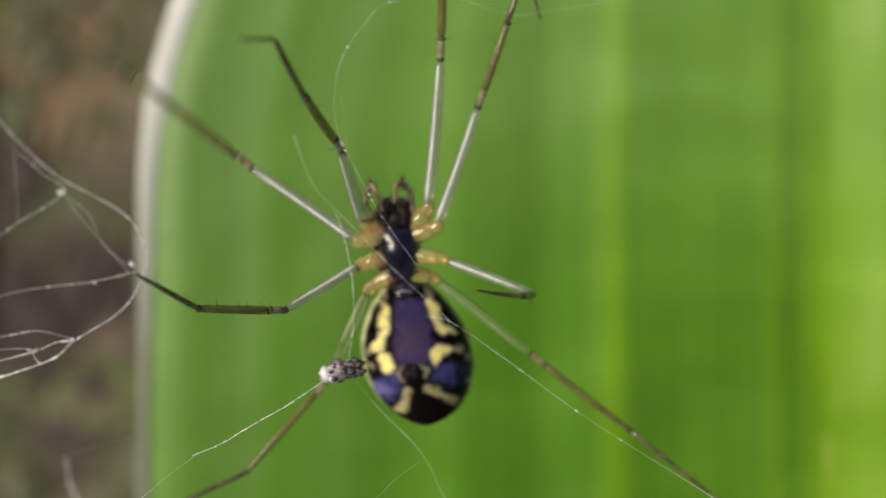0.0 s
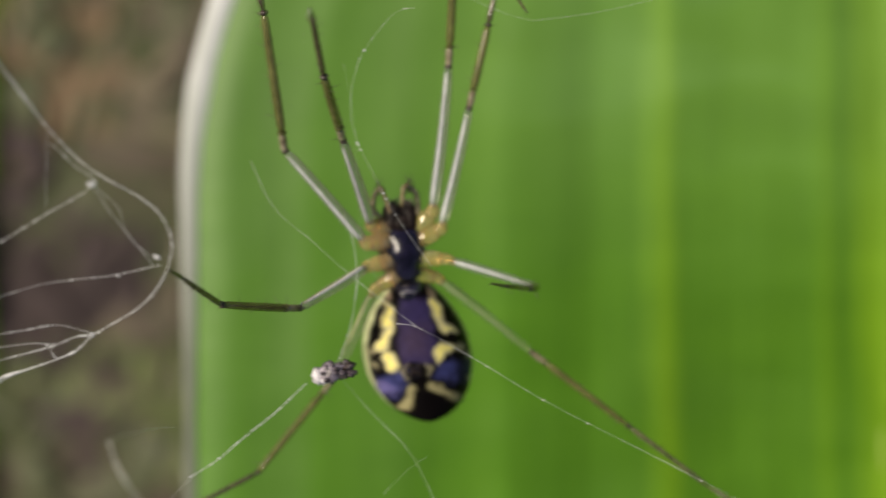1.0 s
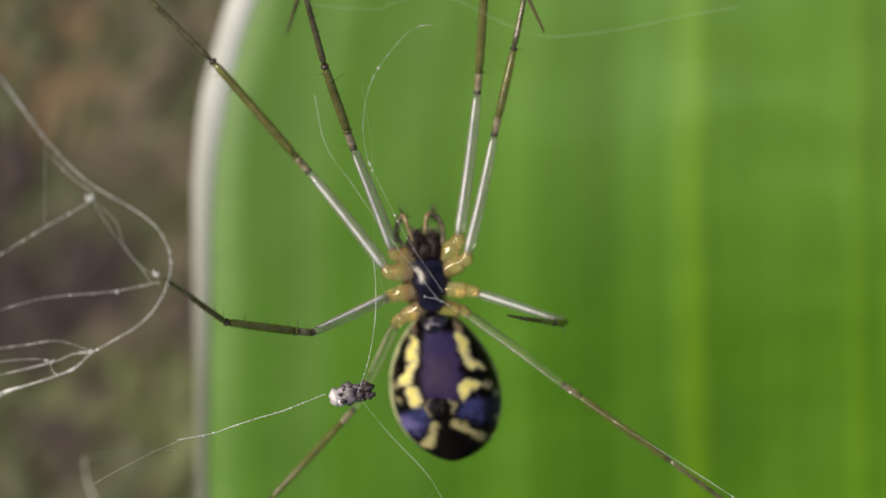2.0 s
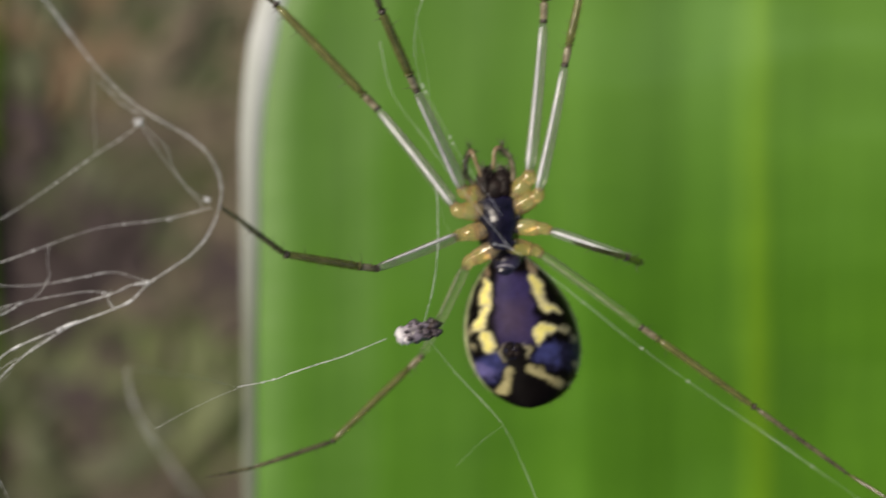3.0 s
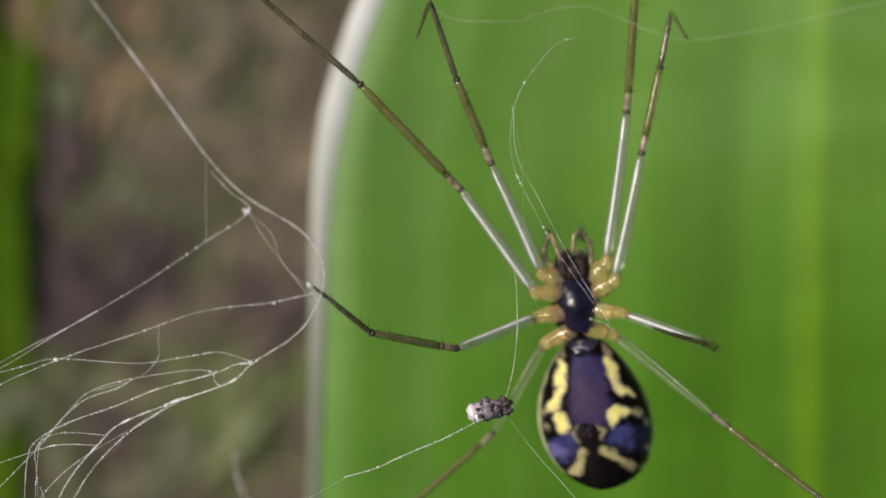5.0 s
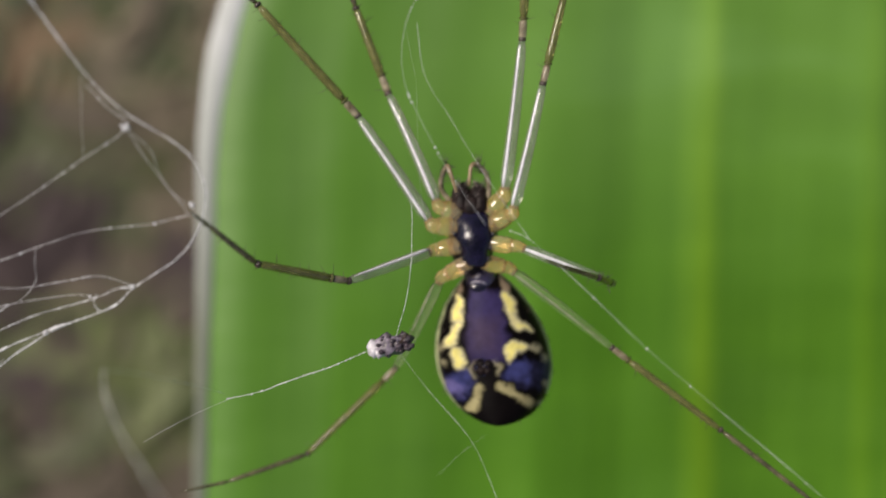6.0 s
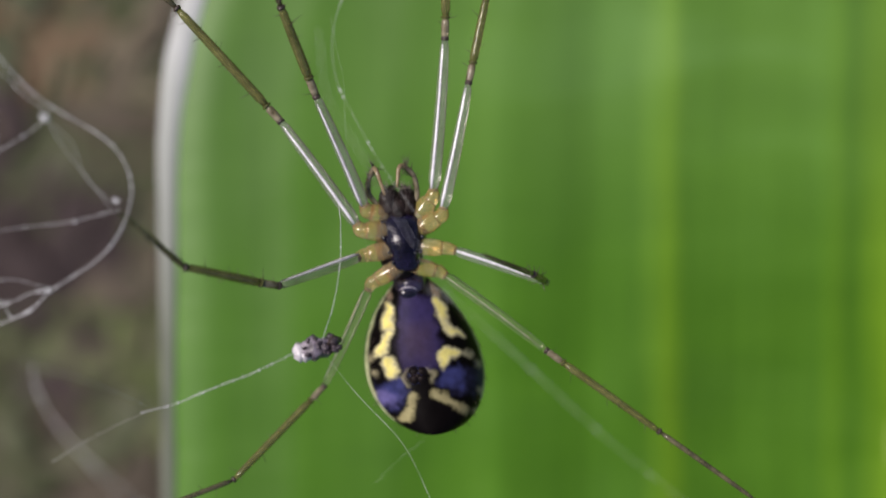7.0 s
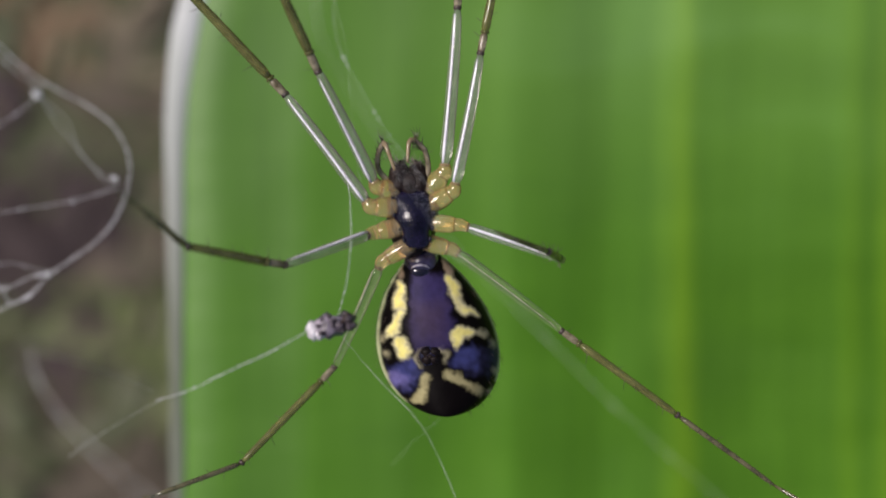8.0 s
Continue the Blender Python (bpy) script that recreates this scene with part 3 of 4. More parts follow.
def cephalothorax(spider):
    bm = bmesh.new()
    # carapace seen round the sternum, then the heart-shaped sternum
    lump(bm, (-0.19, 1.26, 0.50), (0.57, 1.00, 0.56), rough=0.04, rings=16, sides=22)
    shield = part("carapace", bm, BROWN, spider, "dark brown carapace")
    bm = bmesh.new()
    rows = []
    for i in range(25):
        u = i / 24
        y = 0.44 + 1.26 * u
        half = 0.22 + 0.24 * min(1, u / 0.55) ** 0.8 - 0.10 * max(0, u - 0.86) / 0.14 + 0.030 * math.sin(u * 17)
        row = []
        for j in range(-10, 11):
            a = j / 10
            dome = math.sqrt(max(0.0, 1 - a * a)) * (0.25 + 0.75 * math.sin(math.pi * (0.06 + 0.88 * u)))
            row.append(bm.verts.new((-0.07 - 0.13 * u + a * half, y, 0.98 + 0.36 * dome)))
        rows.append(row)
    for r, s in zip(rows, rows[1:]):
        for j in range(20):
            bm.faces.new((r[j], r[j + 1], s[j + 1], s[j]))
    edge = [rows[0][j] for j in range(21)] + [r[-1] for r in rows[1:]] + [rows[-1][j] for j in range(19, -1, -1)] + [r[0] for r in rows[-2:0:-1]]
    low = [bm.verts.new(v.co - Vector((0, 0, 0.5))) for v in edge]
    for k in range(len(edge)):
        bm.faces.new((edge[k], low[k], low[(k + 1) % len(low)], edge[(k + 1) % len(edge)]))
    bm.faces.new(low[::-1])
    bmesh.ops.recalc_face_normals(bm, faces=bm.faces)
    plate = part("sternum", bm, STERNUM, spider, "glossy black-violet sternum plate")
    # shiny knobs along the plate's notched sides
    for side, u, r in ((-1, 0.84, 0.055), (1, 0.86, 0.05), (-1, 0.57, 0.06), (1, 0.59, 0.06), (-1, 0.33, 0.055), (1, 0.35, 0.055), (-1, 0.14, 0.05), (1, 0.15, 0.05)):
        x, y = -0.07 - 0.13 * u + side * 0.93 * (0.22 + 0.24 * min(1, u / 0.55) ** 0.8), 0.44 + 1.26 * u
        knob = bmesh.new()
        lump(knob, (x, y, 1.10), (r, r * 1.2, r * 1.5), rings=8, sides=10)
        part("knob", knob, GLOSS, plate)
    waist = bmesh.new()
    limb(waist, (-0.06, 0.62, 0.72), (0.02, 0.34, 0.10), 0.17, 0.2)
    part("pedicel", waist, SHELL, spider)
    lip = bmesh.new()
    lump(lip, (-0.24, 1.84, 1.12), (0.20, 0.24, 0.13), rough=0.10)
    part("labium", lip, BROWN, spider)
    ways = {-1: ((-0.66, 1.86, 0.95), (-0.90, 2.14, 1.08), (-0.91, 2.44, 1.22), (-0.79, 2.69, 1.40), (-0.71, 2.54, 1.52), (-0.55, 2.08, 1.50)),
            1: ((0.08, 1.88, 0.95), (0.17, 2.16, 1.08), (0.09, 2.54, 1.22), (-0.12, 2.74, 1.40), (-0.24, 2.66, 1.52), (-0.28, 2.24, 1.50))}
    for s in (-1, 1):
        jaw = bmesh.new()
        base, tip = Vector((-0.25 + s * 0.20, 1.66, 0.98)), Vector((-0.26 + s * 0.19, 2.20, 0.92))
        limb(jaw, base, tip, 0.25, 0.22, 0.06, sides=16)
        lump(jaw, tip - Vector((0, 0.04, 0)), (0.215, 0.14, 0.19), rough=0.10)
        way = spline([tip + Vector((0, 0.06, 0)), tip + Vector((-s * 0.02, 0.14, 0.10)), tip + Vector((-s * 0.15, 0.10, 0.16))], 4)
        tube(jaw, way, [0.04 - 0.004 * k for k in range(len(way))], 6)
        part("chelicera", jaw, BROWN, spider, "dark brown jaw")
        tuft = bmesh.new()
        bristles(tuft, base + Vector((0, 0.1, 0.06)), tip + Vector((0, 0.05, 0.05)), 170, 0.30, 1.4, 0.010, 40 + s)
        tagged(part("bristles", tuft, HAIR, spider), kind="stuff")
        lobe = bmesh.new()
        lump(lobe, (-0.24 + s * 0.22, 1.90, 1.10), (0.14, 0.24, 0.13), rough=0.16)
        part("maxilla", lobe, BROWN, spider)
        palp = bmesh.new()
        a, b, c, d, e, f = (Vector(q) for q in ways[s])
        way = spline([a, b, c, d], 6)
        tube(palp, way, [0.066 - 0.0007 * k for k in range(len(way))], 10)
        palp_ob = part("pedipalp", palp, KNEE, spider, "short bent translucent pedipalp")
        end = bmesh.new()
        way = spline([d, e, f], 6)
        tube(end, way, [0.052, 0.060, 0.062] + [0.060 - 0.003 * k for k in range(len(way) - 3)], 10)
        part("palp_tip", end, PALP, palp_ob, "pale brown palp tip")
        tuft = bmesh.new()
        bristles(tuft, a, b, 8, 0.16, 0.6, 0.005, 71 + s)
        bristles(tuft, b, c, 18, 0.20, 0.8, 0.008, 73 + s)
        bristles(tuft, c, d, 34, 0.24, 0.9, 0.010, 75 + s)
        bristles(tuft, d, f, 22, 0.14, 0.5, 0.006, 77 + s)
        for k in range(4):
            tube(tuft, [d, d + Vector((s * 0.03 * k, 0.12, 0.02)), d + Vector((s * (0.08 * k - 0.12), 0.24 + 0.03 * k, 0.02))], [0.012, 0.009, 0.002], 4)
        tagged(part("bristles", tuft, JOINT, palp_ob), kind="stuff")


def leg(spider, root, hip, joints, fat=1.0, seed=0, shell=None, tuck=0.0):
    """A leg from its coxa at root by its trochanter at hip, along the joints: knee, tibia's end, metatarsus's end, tip."""
    root, hip = Vector(root), Vector(hip)
    hip -= tuck * (Vector(joints[0]) - hip).normalized()
    knee, shin, wrist, tip = (Vector(j) - hip for j in joints)
    base = root - hip
    zero = Vector((0, 0, 0))
    bm = bmesh.new()
    start = knee.normalized() * 0.17
    way = spline([base * 1.15, base * 0.98, base * 0.72, base * 0.46, base * 0.28, base * 0.20], 4)
    swell = spline([(0.17, 0, 0), (0.215, 0, 0), (0.232, 0, 0), (0.222, 0, 0), (0.202, 0, 0), (0.180, 0, 0)], 4)
    tube(bm, way, [fat * v.x * (1 + 0.05 * noise.noise((k * 0.9, seed, 1))) for k, v in enumerate(swell)], 18)
    ob = part("leg", bm, AMBER, spider, "leg with amber coxa and pale translucent femur")
    ob.location = hip * MM
    small = bmesh.new()
    way = spline([base * 0.26, base * 0.13, zero, start * 0.5, start], 4)
    swell = spline([(0.168, 0, 0), (0.174, 0, 0), (0.166, 0, 0), (0.146, 0, 0), (0.120, 0, 0)], 4)
    tube(small, way, [fat * v.x * (1 + 0.05 * noise.noise((k * 0.9, seed, 5))) for k, v in enumerate(swell)], 18)
    part("trochanter", small, AMBER, ob)
    seam = bmesh.new()
    tube(seam, [start * 0.93, start * 1.0, start * 1.12], [0.108 * fat, 0.118 * fat, 0.108 * fat], 12)
    part("joint_ring", seam, PALP, ob)
    way = knee.normalized()
    sag = Vector((0.02, 0, 0.05))
    femur = bmesh.new()
    limb(femur, way * 0.12, knee, 0.142 * fat, 0.098 * fat, 0.10, sag, 14, 14)
    spines = bmesh.new()
    bristles(spines, way * 0.3, knee, 4, 0.2, 0.5, 0.007, seed)
    part("femur", femur, shell or GLASSY, ob)
    tagged(part("bristles", spines, JOINT, ob), kind="stuff")
    spines = bmesh.new()
    # raised pale stripe on the upper left side, painting the femur's highlight
    stripe = bmesh.new()
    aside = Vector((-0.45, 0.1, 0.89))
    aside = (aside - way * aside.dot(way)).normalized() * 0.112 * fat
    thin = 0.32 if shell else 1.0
    limb(stripe, way * 0.20 + aside * (2 - thin), knee - way * 0.17 + aside * 0.8 * (1.7 - 0.7 * thin), 0.042 * fat * thin, 0.026 * fat * thin, 0.10, sag, 14, 10)
    part("tissue", stripe, DULL_GLINT if shell else GLINT, ob, "pale stripe painting the highlight along the femur")
    ring = bmesh.new()
    tube(ring, [knee - way * 0.08, knee - way * 0.04, knee + way * 0.01], [0.080 * fat, 0.095 * fat, 0.082 * fat], 12)
    part("joint_band", ring, JOINT, ob)
    shank = (shin - knee).normalized()
    pat = knee + shank * 0.40
    cap = bmesh.new()
    limb(cap, knee - way * 0.03, pat, 0.080 * fat, 0.084 * fat, 0.12)
    bristles(spines, knee, pat, 3, 0.28, 0.4, 0.011, seed + 3)
    part("patella", cap, KNEE, ob)
    tib = bmesh.new()
    limb(tib, pat, shin, 0.104 * fat, 0.086 * fat, 0.06, (0, 0, 0.02), 12)
    tube(tib, [pat, pat + shank * 0.05], [0.108 * fat, 0.106 * fat], 10)
    bristles(spines, pat, shin, 12, 0.30, 0.5, 0.011, seed + 5)
    part("tibia", tib, GREY, ob)
    # a pale line set on the tibia to paint its highlight
    line_side = Vector((-0.45, 0.1, 0.89))
    line_side = (line_side - shank * line_side.dot(shank)).normalized() * 0.050 * fat
    shin_stripe = bmesh.new()
    limb(shin_stripe, pat + shank * 0.08 + line_side, shin - shank * 0.12 + line_side, 0.034 * fat, 0.022 * fat, 0.05, (0, 0, 0.02), 12, 8)
    part("tissue_line", shin_stripe, DULL_GLINT, ob)
    band = bmesh.new()
    tube(band, [shin - shank * 0.06, shin - shank * 0.02, shin + shank * 0.02], [0.080 * fat, 0.094 * fat, 0.080 * fat], 12)
    part("shin_band", band, JOINT, ob)
    meta = bmesh.new()
    limb(meta, shin, wrist, 0.072 * fat, 0.056 * fat, 0.05, (0, 0, 0.03), 12)
    bristles(spines, shin, wrist, 10, 0.22, 0.5, 0.009, seed + 7)
    part("metatarsus", meta, DUSK, ob)
    tar = bmesh.new()
    limb(tar, wrist, tip, 0.055 * fat, 0.028 * fat, 0.05)
    bristles(spines, wrist, tip, 12, 0.09, 0.7, 0.004, seed + 9)
    for s in (-1, 1):
        end = (tip - wrist).normalized()
        out = end.orthogonal().normalized() * s
        tube(tar, [tip, tip + end * 0.05 + out * 0.02, tip + end * 0.07 + out * 0.05], [0.012, 0.009, 0.002], 4)
    part("tarsus", tar, DUSK, ob)
    tagged(part("shin_bristles", spines, JOINT, ob), kind="stuff")
    return ob


# the knees that bend
KNEES = {"L1": (-2.14, 4.31, 1.82), "L2": (-2.89, 3.77, 1.24)}
WRISTS = {"L1": (-3.42, 7.74, 3.1)}


def build_spider():
    spider = tagged(new("spider"), "sheet-web spider hanging belly up in its web, long legs spread", "spider")
    abdomen(spider)
    cephalothorax(spider)
    legs = {}
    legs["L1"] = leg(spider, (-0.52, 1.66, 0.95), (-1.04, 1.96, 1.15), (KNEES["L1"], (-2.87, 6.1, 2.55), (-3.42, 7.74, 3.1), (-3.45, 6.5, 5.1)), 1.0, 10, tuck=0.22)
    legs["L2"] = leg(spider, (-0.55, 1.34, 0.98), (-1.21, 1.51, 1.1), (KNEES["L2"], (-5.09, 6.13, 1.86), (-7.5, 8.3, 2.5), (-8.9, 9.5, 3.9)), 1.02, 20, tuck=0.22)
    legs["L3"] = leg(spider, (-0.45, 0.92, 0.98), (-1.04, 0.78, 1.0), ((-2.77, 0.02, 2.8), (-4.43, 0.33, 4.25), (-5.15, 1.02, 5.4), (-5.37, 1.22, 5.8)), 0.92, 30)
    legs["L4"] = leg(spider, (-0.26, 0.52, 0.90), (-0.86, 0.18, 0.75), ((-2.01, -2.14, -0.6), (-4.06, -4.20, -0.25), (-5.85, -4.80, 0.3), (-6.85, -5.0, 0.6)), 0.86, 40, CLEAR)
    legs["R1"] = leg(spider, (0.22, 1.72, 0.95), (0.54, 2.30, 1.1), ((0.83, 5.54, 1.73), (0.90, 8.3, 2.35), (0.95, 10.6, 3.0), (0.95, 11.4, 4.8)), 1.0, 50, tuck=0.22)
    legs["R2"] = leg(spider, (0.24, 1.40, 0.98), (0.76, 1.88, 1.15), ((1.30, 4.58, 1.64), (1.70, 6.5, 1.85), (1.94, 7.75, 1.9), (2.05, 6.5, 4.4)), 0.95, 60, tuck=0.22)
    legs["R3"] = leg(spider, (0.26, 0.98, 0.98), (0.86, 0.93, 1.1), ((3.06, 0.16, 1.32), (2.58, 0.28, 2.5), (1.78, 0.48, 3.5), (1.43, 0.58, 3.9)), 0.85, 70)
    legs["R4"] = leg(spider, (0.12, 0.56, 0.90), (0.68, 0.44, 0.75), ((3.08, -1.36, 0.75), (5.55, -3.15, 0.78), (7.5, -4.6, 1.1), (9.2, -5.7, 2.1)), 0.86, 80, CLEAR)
    return spider, legs


# ---- the web and what hangs in it ----
def sheet(x, y):
    """The height of the torn web beside the spider."""
    return 5.3 + 0.36 * y


def thread(web, points, r=0.012, plies=1, fuzz=0.0, seed=0, wool=0):
    """One strand of silk: plies wound loosely round each other, with droplets where fuzz is given."""
    way = spline([p if len(p) == 3 else (*p, sheet(*p)) for p in points], 10)
    rnd = random.Random(seed)
    bm = bmesh.new()
    r *= 0.86
    for ply in range(plies):
        ph, gap = 2 * math.pi * ply / plies, (r * 1.1 if plies > 1 else 0)
        pts, radii = [], []
        for k, q in enumerate(way):
            wob = Vector((noise.noise((k * 0.23, ply * 3.1, seed)), noise.noise((k * 0.23, ply * 3.1, seed + 50)), noise.noise((k * 0.23, ply, seed + 90))))
            a = ph + k * 0.35
            pts.append(q + gap * Vector((math.cos(a), math.sin(a), math.sin(a * 1.3))) + wob * (r * 1.6))
            radii.append(max(r * 0.3, r * (1 + 0.5 * noise.noise((k * 0.5, ply, seed + 7)) + 0.8 * noise.noise((k * 0.11, ply, seed + 31)))) / (plies ** 0.5))
        tube(bm, pts, radii, 6)
    for k in range(int(fuzz * len(way))):
        q = way[rnd.randrange(len(way))]
        bead = rnd.uniform(0.014, 0.026) if fuzz >= 1 and rnd.random() < 0.12 else r * rnd.choice((1.2, 1.5, 2.0, 3.0))
        lump(bm, q + Vector([rnd.uniform(-r, r) for _ in range(3)]), [bead * rnd.uniform(0.8, 1.2) for _ in range(3)], rings=5, sides=6, rough=0.4)
    for k in range(wool):
        # loose fibres that leave the strand and join it again
        i = rnd.randrange(len(way) - 8)
        j = i + rnd.randrange(4, 8)
        off = Vector([rnd.uniform(-1, 1) for _ in range(3)]) * r * rnd.uniform(2, 10)
        loop = spline([way[i], way[(i * 2 + j) // 3] + off, way[(i + j * 2) // 3] + off * rnd.uniform(0.3, 0.9), way[j]], 4)
        tube(bm, loop, [r * 0.2] * len(loop), 4)
    return part("thread", bm, SILK, web)


def knot(web, place, r, seed=0):
    bm = bmesh.new()
    lump(bm, place, (r, r * 0.85, r * 0.8), rings=7, sides=9, rough=0.6)
    for k in range(3):
        rnd = random.Random(seed + k)
        lump(bm, Vector(place) + Vector([rnd.uniform(-r, r) for _ in range(3)]), (r * 0.5,) * 3, rings=5, sides=6, rough=0.5)
    return part("silk_knot", bm, SILK, web)


# the main strand, in mm
MAIN = [(-11.2, 9.2), (-9.96, 7.51), (-9.36, 6.73), (-8.71, 5.83), (-8.06, 4.92), (-7.34, 3.88), (-6.64, 3.16), (-5.63, 2.55), (-5.25, 2.10), (-5.16, 1.58), (-5.38, 0.94), (-5.83, 0.41), (-6.71, -0.15), (-7.24, -0.58), (-8.65, -1.10), (-9.71, -1.57), (-10.20, -2.02), (-10.79, -2.64), (-11.3, -3.4), (-12.0, -4.8), (-12.6, -6.5)]


def build_web():
    web = tagged(new("spider_web"), "torn sheet web of white silk strands and tangles", "spider web")
    guys = []
    thread(web, MAIN, 0.0080, 3, 1.6, 1, wool=60)
    thread(web, [(-7.9, -0.83), (-8.55, -1.12), (-9.53, -1.75), (-10.35, -2.53), (-10.96, -3.38), (-11.36, -4.07), (-11.9, -5.4), (-12.4, -7.0)], 0.0082, 2, 1.1, 2, wool=16)
    thread(web, [(-7.30, 3.61), (-6.93, 3.22), (-6.60, 2.85), (-7.60, 2.20), (-8.63, 1.55), (-9.67, 0.95), (-10.87, 0.30), (-12.0, -0.35), (-13.6, -1.2)], 0.005, 1, 1.0, 3, wool=10)
    thread(web, [(-9.90, 0.83), (-10.78, 0.37), (-11.55, -0.00), (-12.6, -0.6), (-13.8, -1.6)], 0.0045, 1, 0.8, 4)
    thread(web, [(-6.60, 2.85), (-6.29, 2.32), (-5.91, 1.81), (-5.53, 1.29)], 0.0043, 1, 0.5, 5)
    thread(web, [(-6.60, 2.85), (-6.16, 2.43), (-5.97, 1.86), (-5.50, 1.41)], 0.0036, 1, 0.6, 6)
    thread(web, [(-5.41, 1.29), (-6.28, 1.08), (-7.67, 0.88), (-9.06, 0.41), (-10.36, -0.03), (-11.37, -0.41), (-12.4, -0.9), (-13.8, -1.9)], 0.0052, 1, 1.5, 7, wool=12)
    thread(web, [(-6.71, -0.14), (-7.39, 0.05), (-8.11, -0.07), (-9.19, -0.23), (-10.91, -0.19), (-11.60, -0.36), (-12.6, -0.6), (-13.8, -0.7)], 0.0044, 1, 1.5, 8, wool=12)
    thread(web, [(-6.74, -0.16), (-7.08, -0.20), (-7.55, -0.40), (-8.77, -0.76), (-9.71, -1.15), (-10.79, -1.55), (-11.58, -2.00), (-11.84, -2.51), (-12.1, -3.8), (-12.6, -5.4)], 0.0066, 2, 1.2, 9)
    thread(web, [(-7.50, -0.38), (-8.01, -0.34), (-9.47, -0.60), (-10.34, -0.92), (-11.04, -1.61), (-11.46, -2.00), (-11.68, -2.89), (-11.79, -3.54), (-12.2, -5.6)], 0.0046, 1, 1.3, 10)
    thread(web, [(-9.96, -1.80), (-10.88, -1.77), (-11.39, -1.94), (-11.62, -2.26), (-11.66, -3.02), (-11.9, -4.6), (-12.5, -6.2)], 0.0046, 1, 1.3, 11)
    thread(web, [(-9.52, -1.69), (-10.51, -2.28), (-11.20, -2.81), (-11.79, -3.47), (-12.6, -4.7)], 0.0046, 1, 1.3, 12)
    thread(web, [(-7.48, -0.31), (-7.56, -0.48), (-7.45, -0.64), (-7.18, -0.56)], 0.0058, 1, 0.6, 13)
    thread(web, [(-8.62, 0.56), (-8.67, 0.19), (-8.70, -0.10), (-9.16, -0.53), (-10.22, -0.86)], 0.0034, 1, 0.7, 14)
    thread(web, [(-7.36, 3.86), (-7.44, 2.99), (-7.46, 2.66), (-7.49, 2.27)], 0.0022, 1, 0.6, 15)
    thread(web, [(-12.9, -3.4), (-11.53, -2.12), (-10.95, -1.50), (-10.35, -1.03), (-9.67, -0.78), (-9.30, -0.58)], 0.0066, 1, 1.5, 16)
    thread(web, [(-13.0, -2.7), (-11.54, -2.18), (-11.03, -2.04), (-10.18, -2.02)], 0.0056, 1, 1.5, 17)
    thread(web, [(-11.79, -3.54), (-11.43, -3.65), (-10.94, -3.76), (-10.47, -4.01), (-10.1, -4.9), (-9.9, -6.4)], 0.0058, 1, 0.7, 18)
    thread(web, [(-11.60, -3.02), (-11.48, -3.53), (-11.36, -4.07), (-11.5, -5.6)], 0.0058, 1, 0.7, 19)
    guys.append(thread(web, [(-2.19, -1.27, 3.60), (-3.08, -1.62, 3.60), (-3.78, -1.83, 3.60), (-4.60, -2.10, 3.60), (-5.25, -2.22, 3.60)], 0.0085, 1, 1.4, 20))
    thread(web, [(-5.22, -2.34, 3.80), (-5.45, -2.02, 5.40), (-5.72, -1.70, 7.30), (-5.98, -1.45, 9.00)], 0.0040, 1, 0.5, 21)
    guys.append(thread(web, [(-5.13, -2.20, 3.60), (-5.70, -2.42, 3.80), (-6.30, -2.70, 4.00), (-6.86, -3.00, 4.20)], 0.0030, 1, 0.5, 22))
    thread(web, [(-5.98, -1.45, 9.0), (-5.76, -1.84, 9.5), (-5.26, -2.33, 10.2), (-4.58, -2.73, 11.2), (-4.02, -2.95, 12.2), (-3.37, -3.18, 13.5)], 0.0085, 2, 0.3, 23)
    stay = thread(web, [(-1.66, -1.15, 3.10), (-1.60, -0.92, 3.20), (-1.46, -0.35, 3.20), (-1.38, 0.46, 3.20), (-1.40, 1.03, 3.00), (-1.48, 1.60, 2.20), (-1.62, 2.05, 1.35)], 0.006, 1, 0.5, 24)
    thread(web, [(-0.91, 0.80, 3.40), (-1.24, 1.74, 3.40), (-1.37, 3.28, 3.40), (-1.42, 4.23, 3.40), (-1.55, 4.83, 3.40), (-1.69, 5.54, 3.40)], 0.0010, 1, 0.6, 25)
    trail = thread(web, [(-1.60, -1.38, 2.70), (-0.94, -2.20, 2.60), (0.00, -3.23, 2.60), (0.60, -4.49, 2.60), (0.83, -5.18, 2.60)], 0.0035, 1, 0.3, 26)
    slack = [thread(web, [(-1.32, 5.44, 4.20), (-1.18, 4.38, 4.20), (-0.69, 3.51, 4.20), (-0.02, 2.35, 4.20), (0.87, 1.00, 4.20)], 0.0034, 1, 0.6, 27)]
    slack.append(thread(web, [(0.47, 1.16, 4.20), (0.87, 1.00, 4.20), (1.75, 0.29, 4.20), (3.49, -1.22, 4.20), (5.78, -2.97, 4.20), (6.90, -3.84, 4.20), (9.2, -5.6, 4.20)], 0.0036, 1, 1.1, 28))
    thread(web, [(-0.29, 6.63, 4.60), (-0.59, 6.57, 4.60), (-0.89, 6.33, 4.60), (-1.43, 5.54, 4.60), (-1.61, 4.70, 4.60), (-1.52, 3.97, 4.60), (-1.24, 3.37, 4.60), (-0.63, 2.29, 4.60), (0.14, 1.22, 4.60)], 0.0026, 1, 1.6, 29)
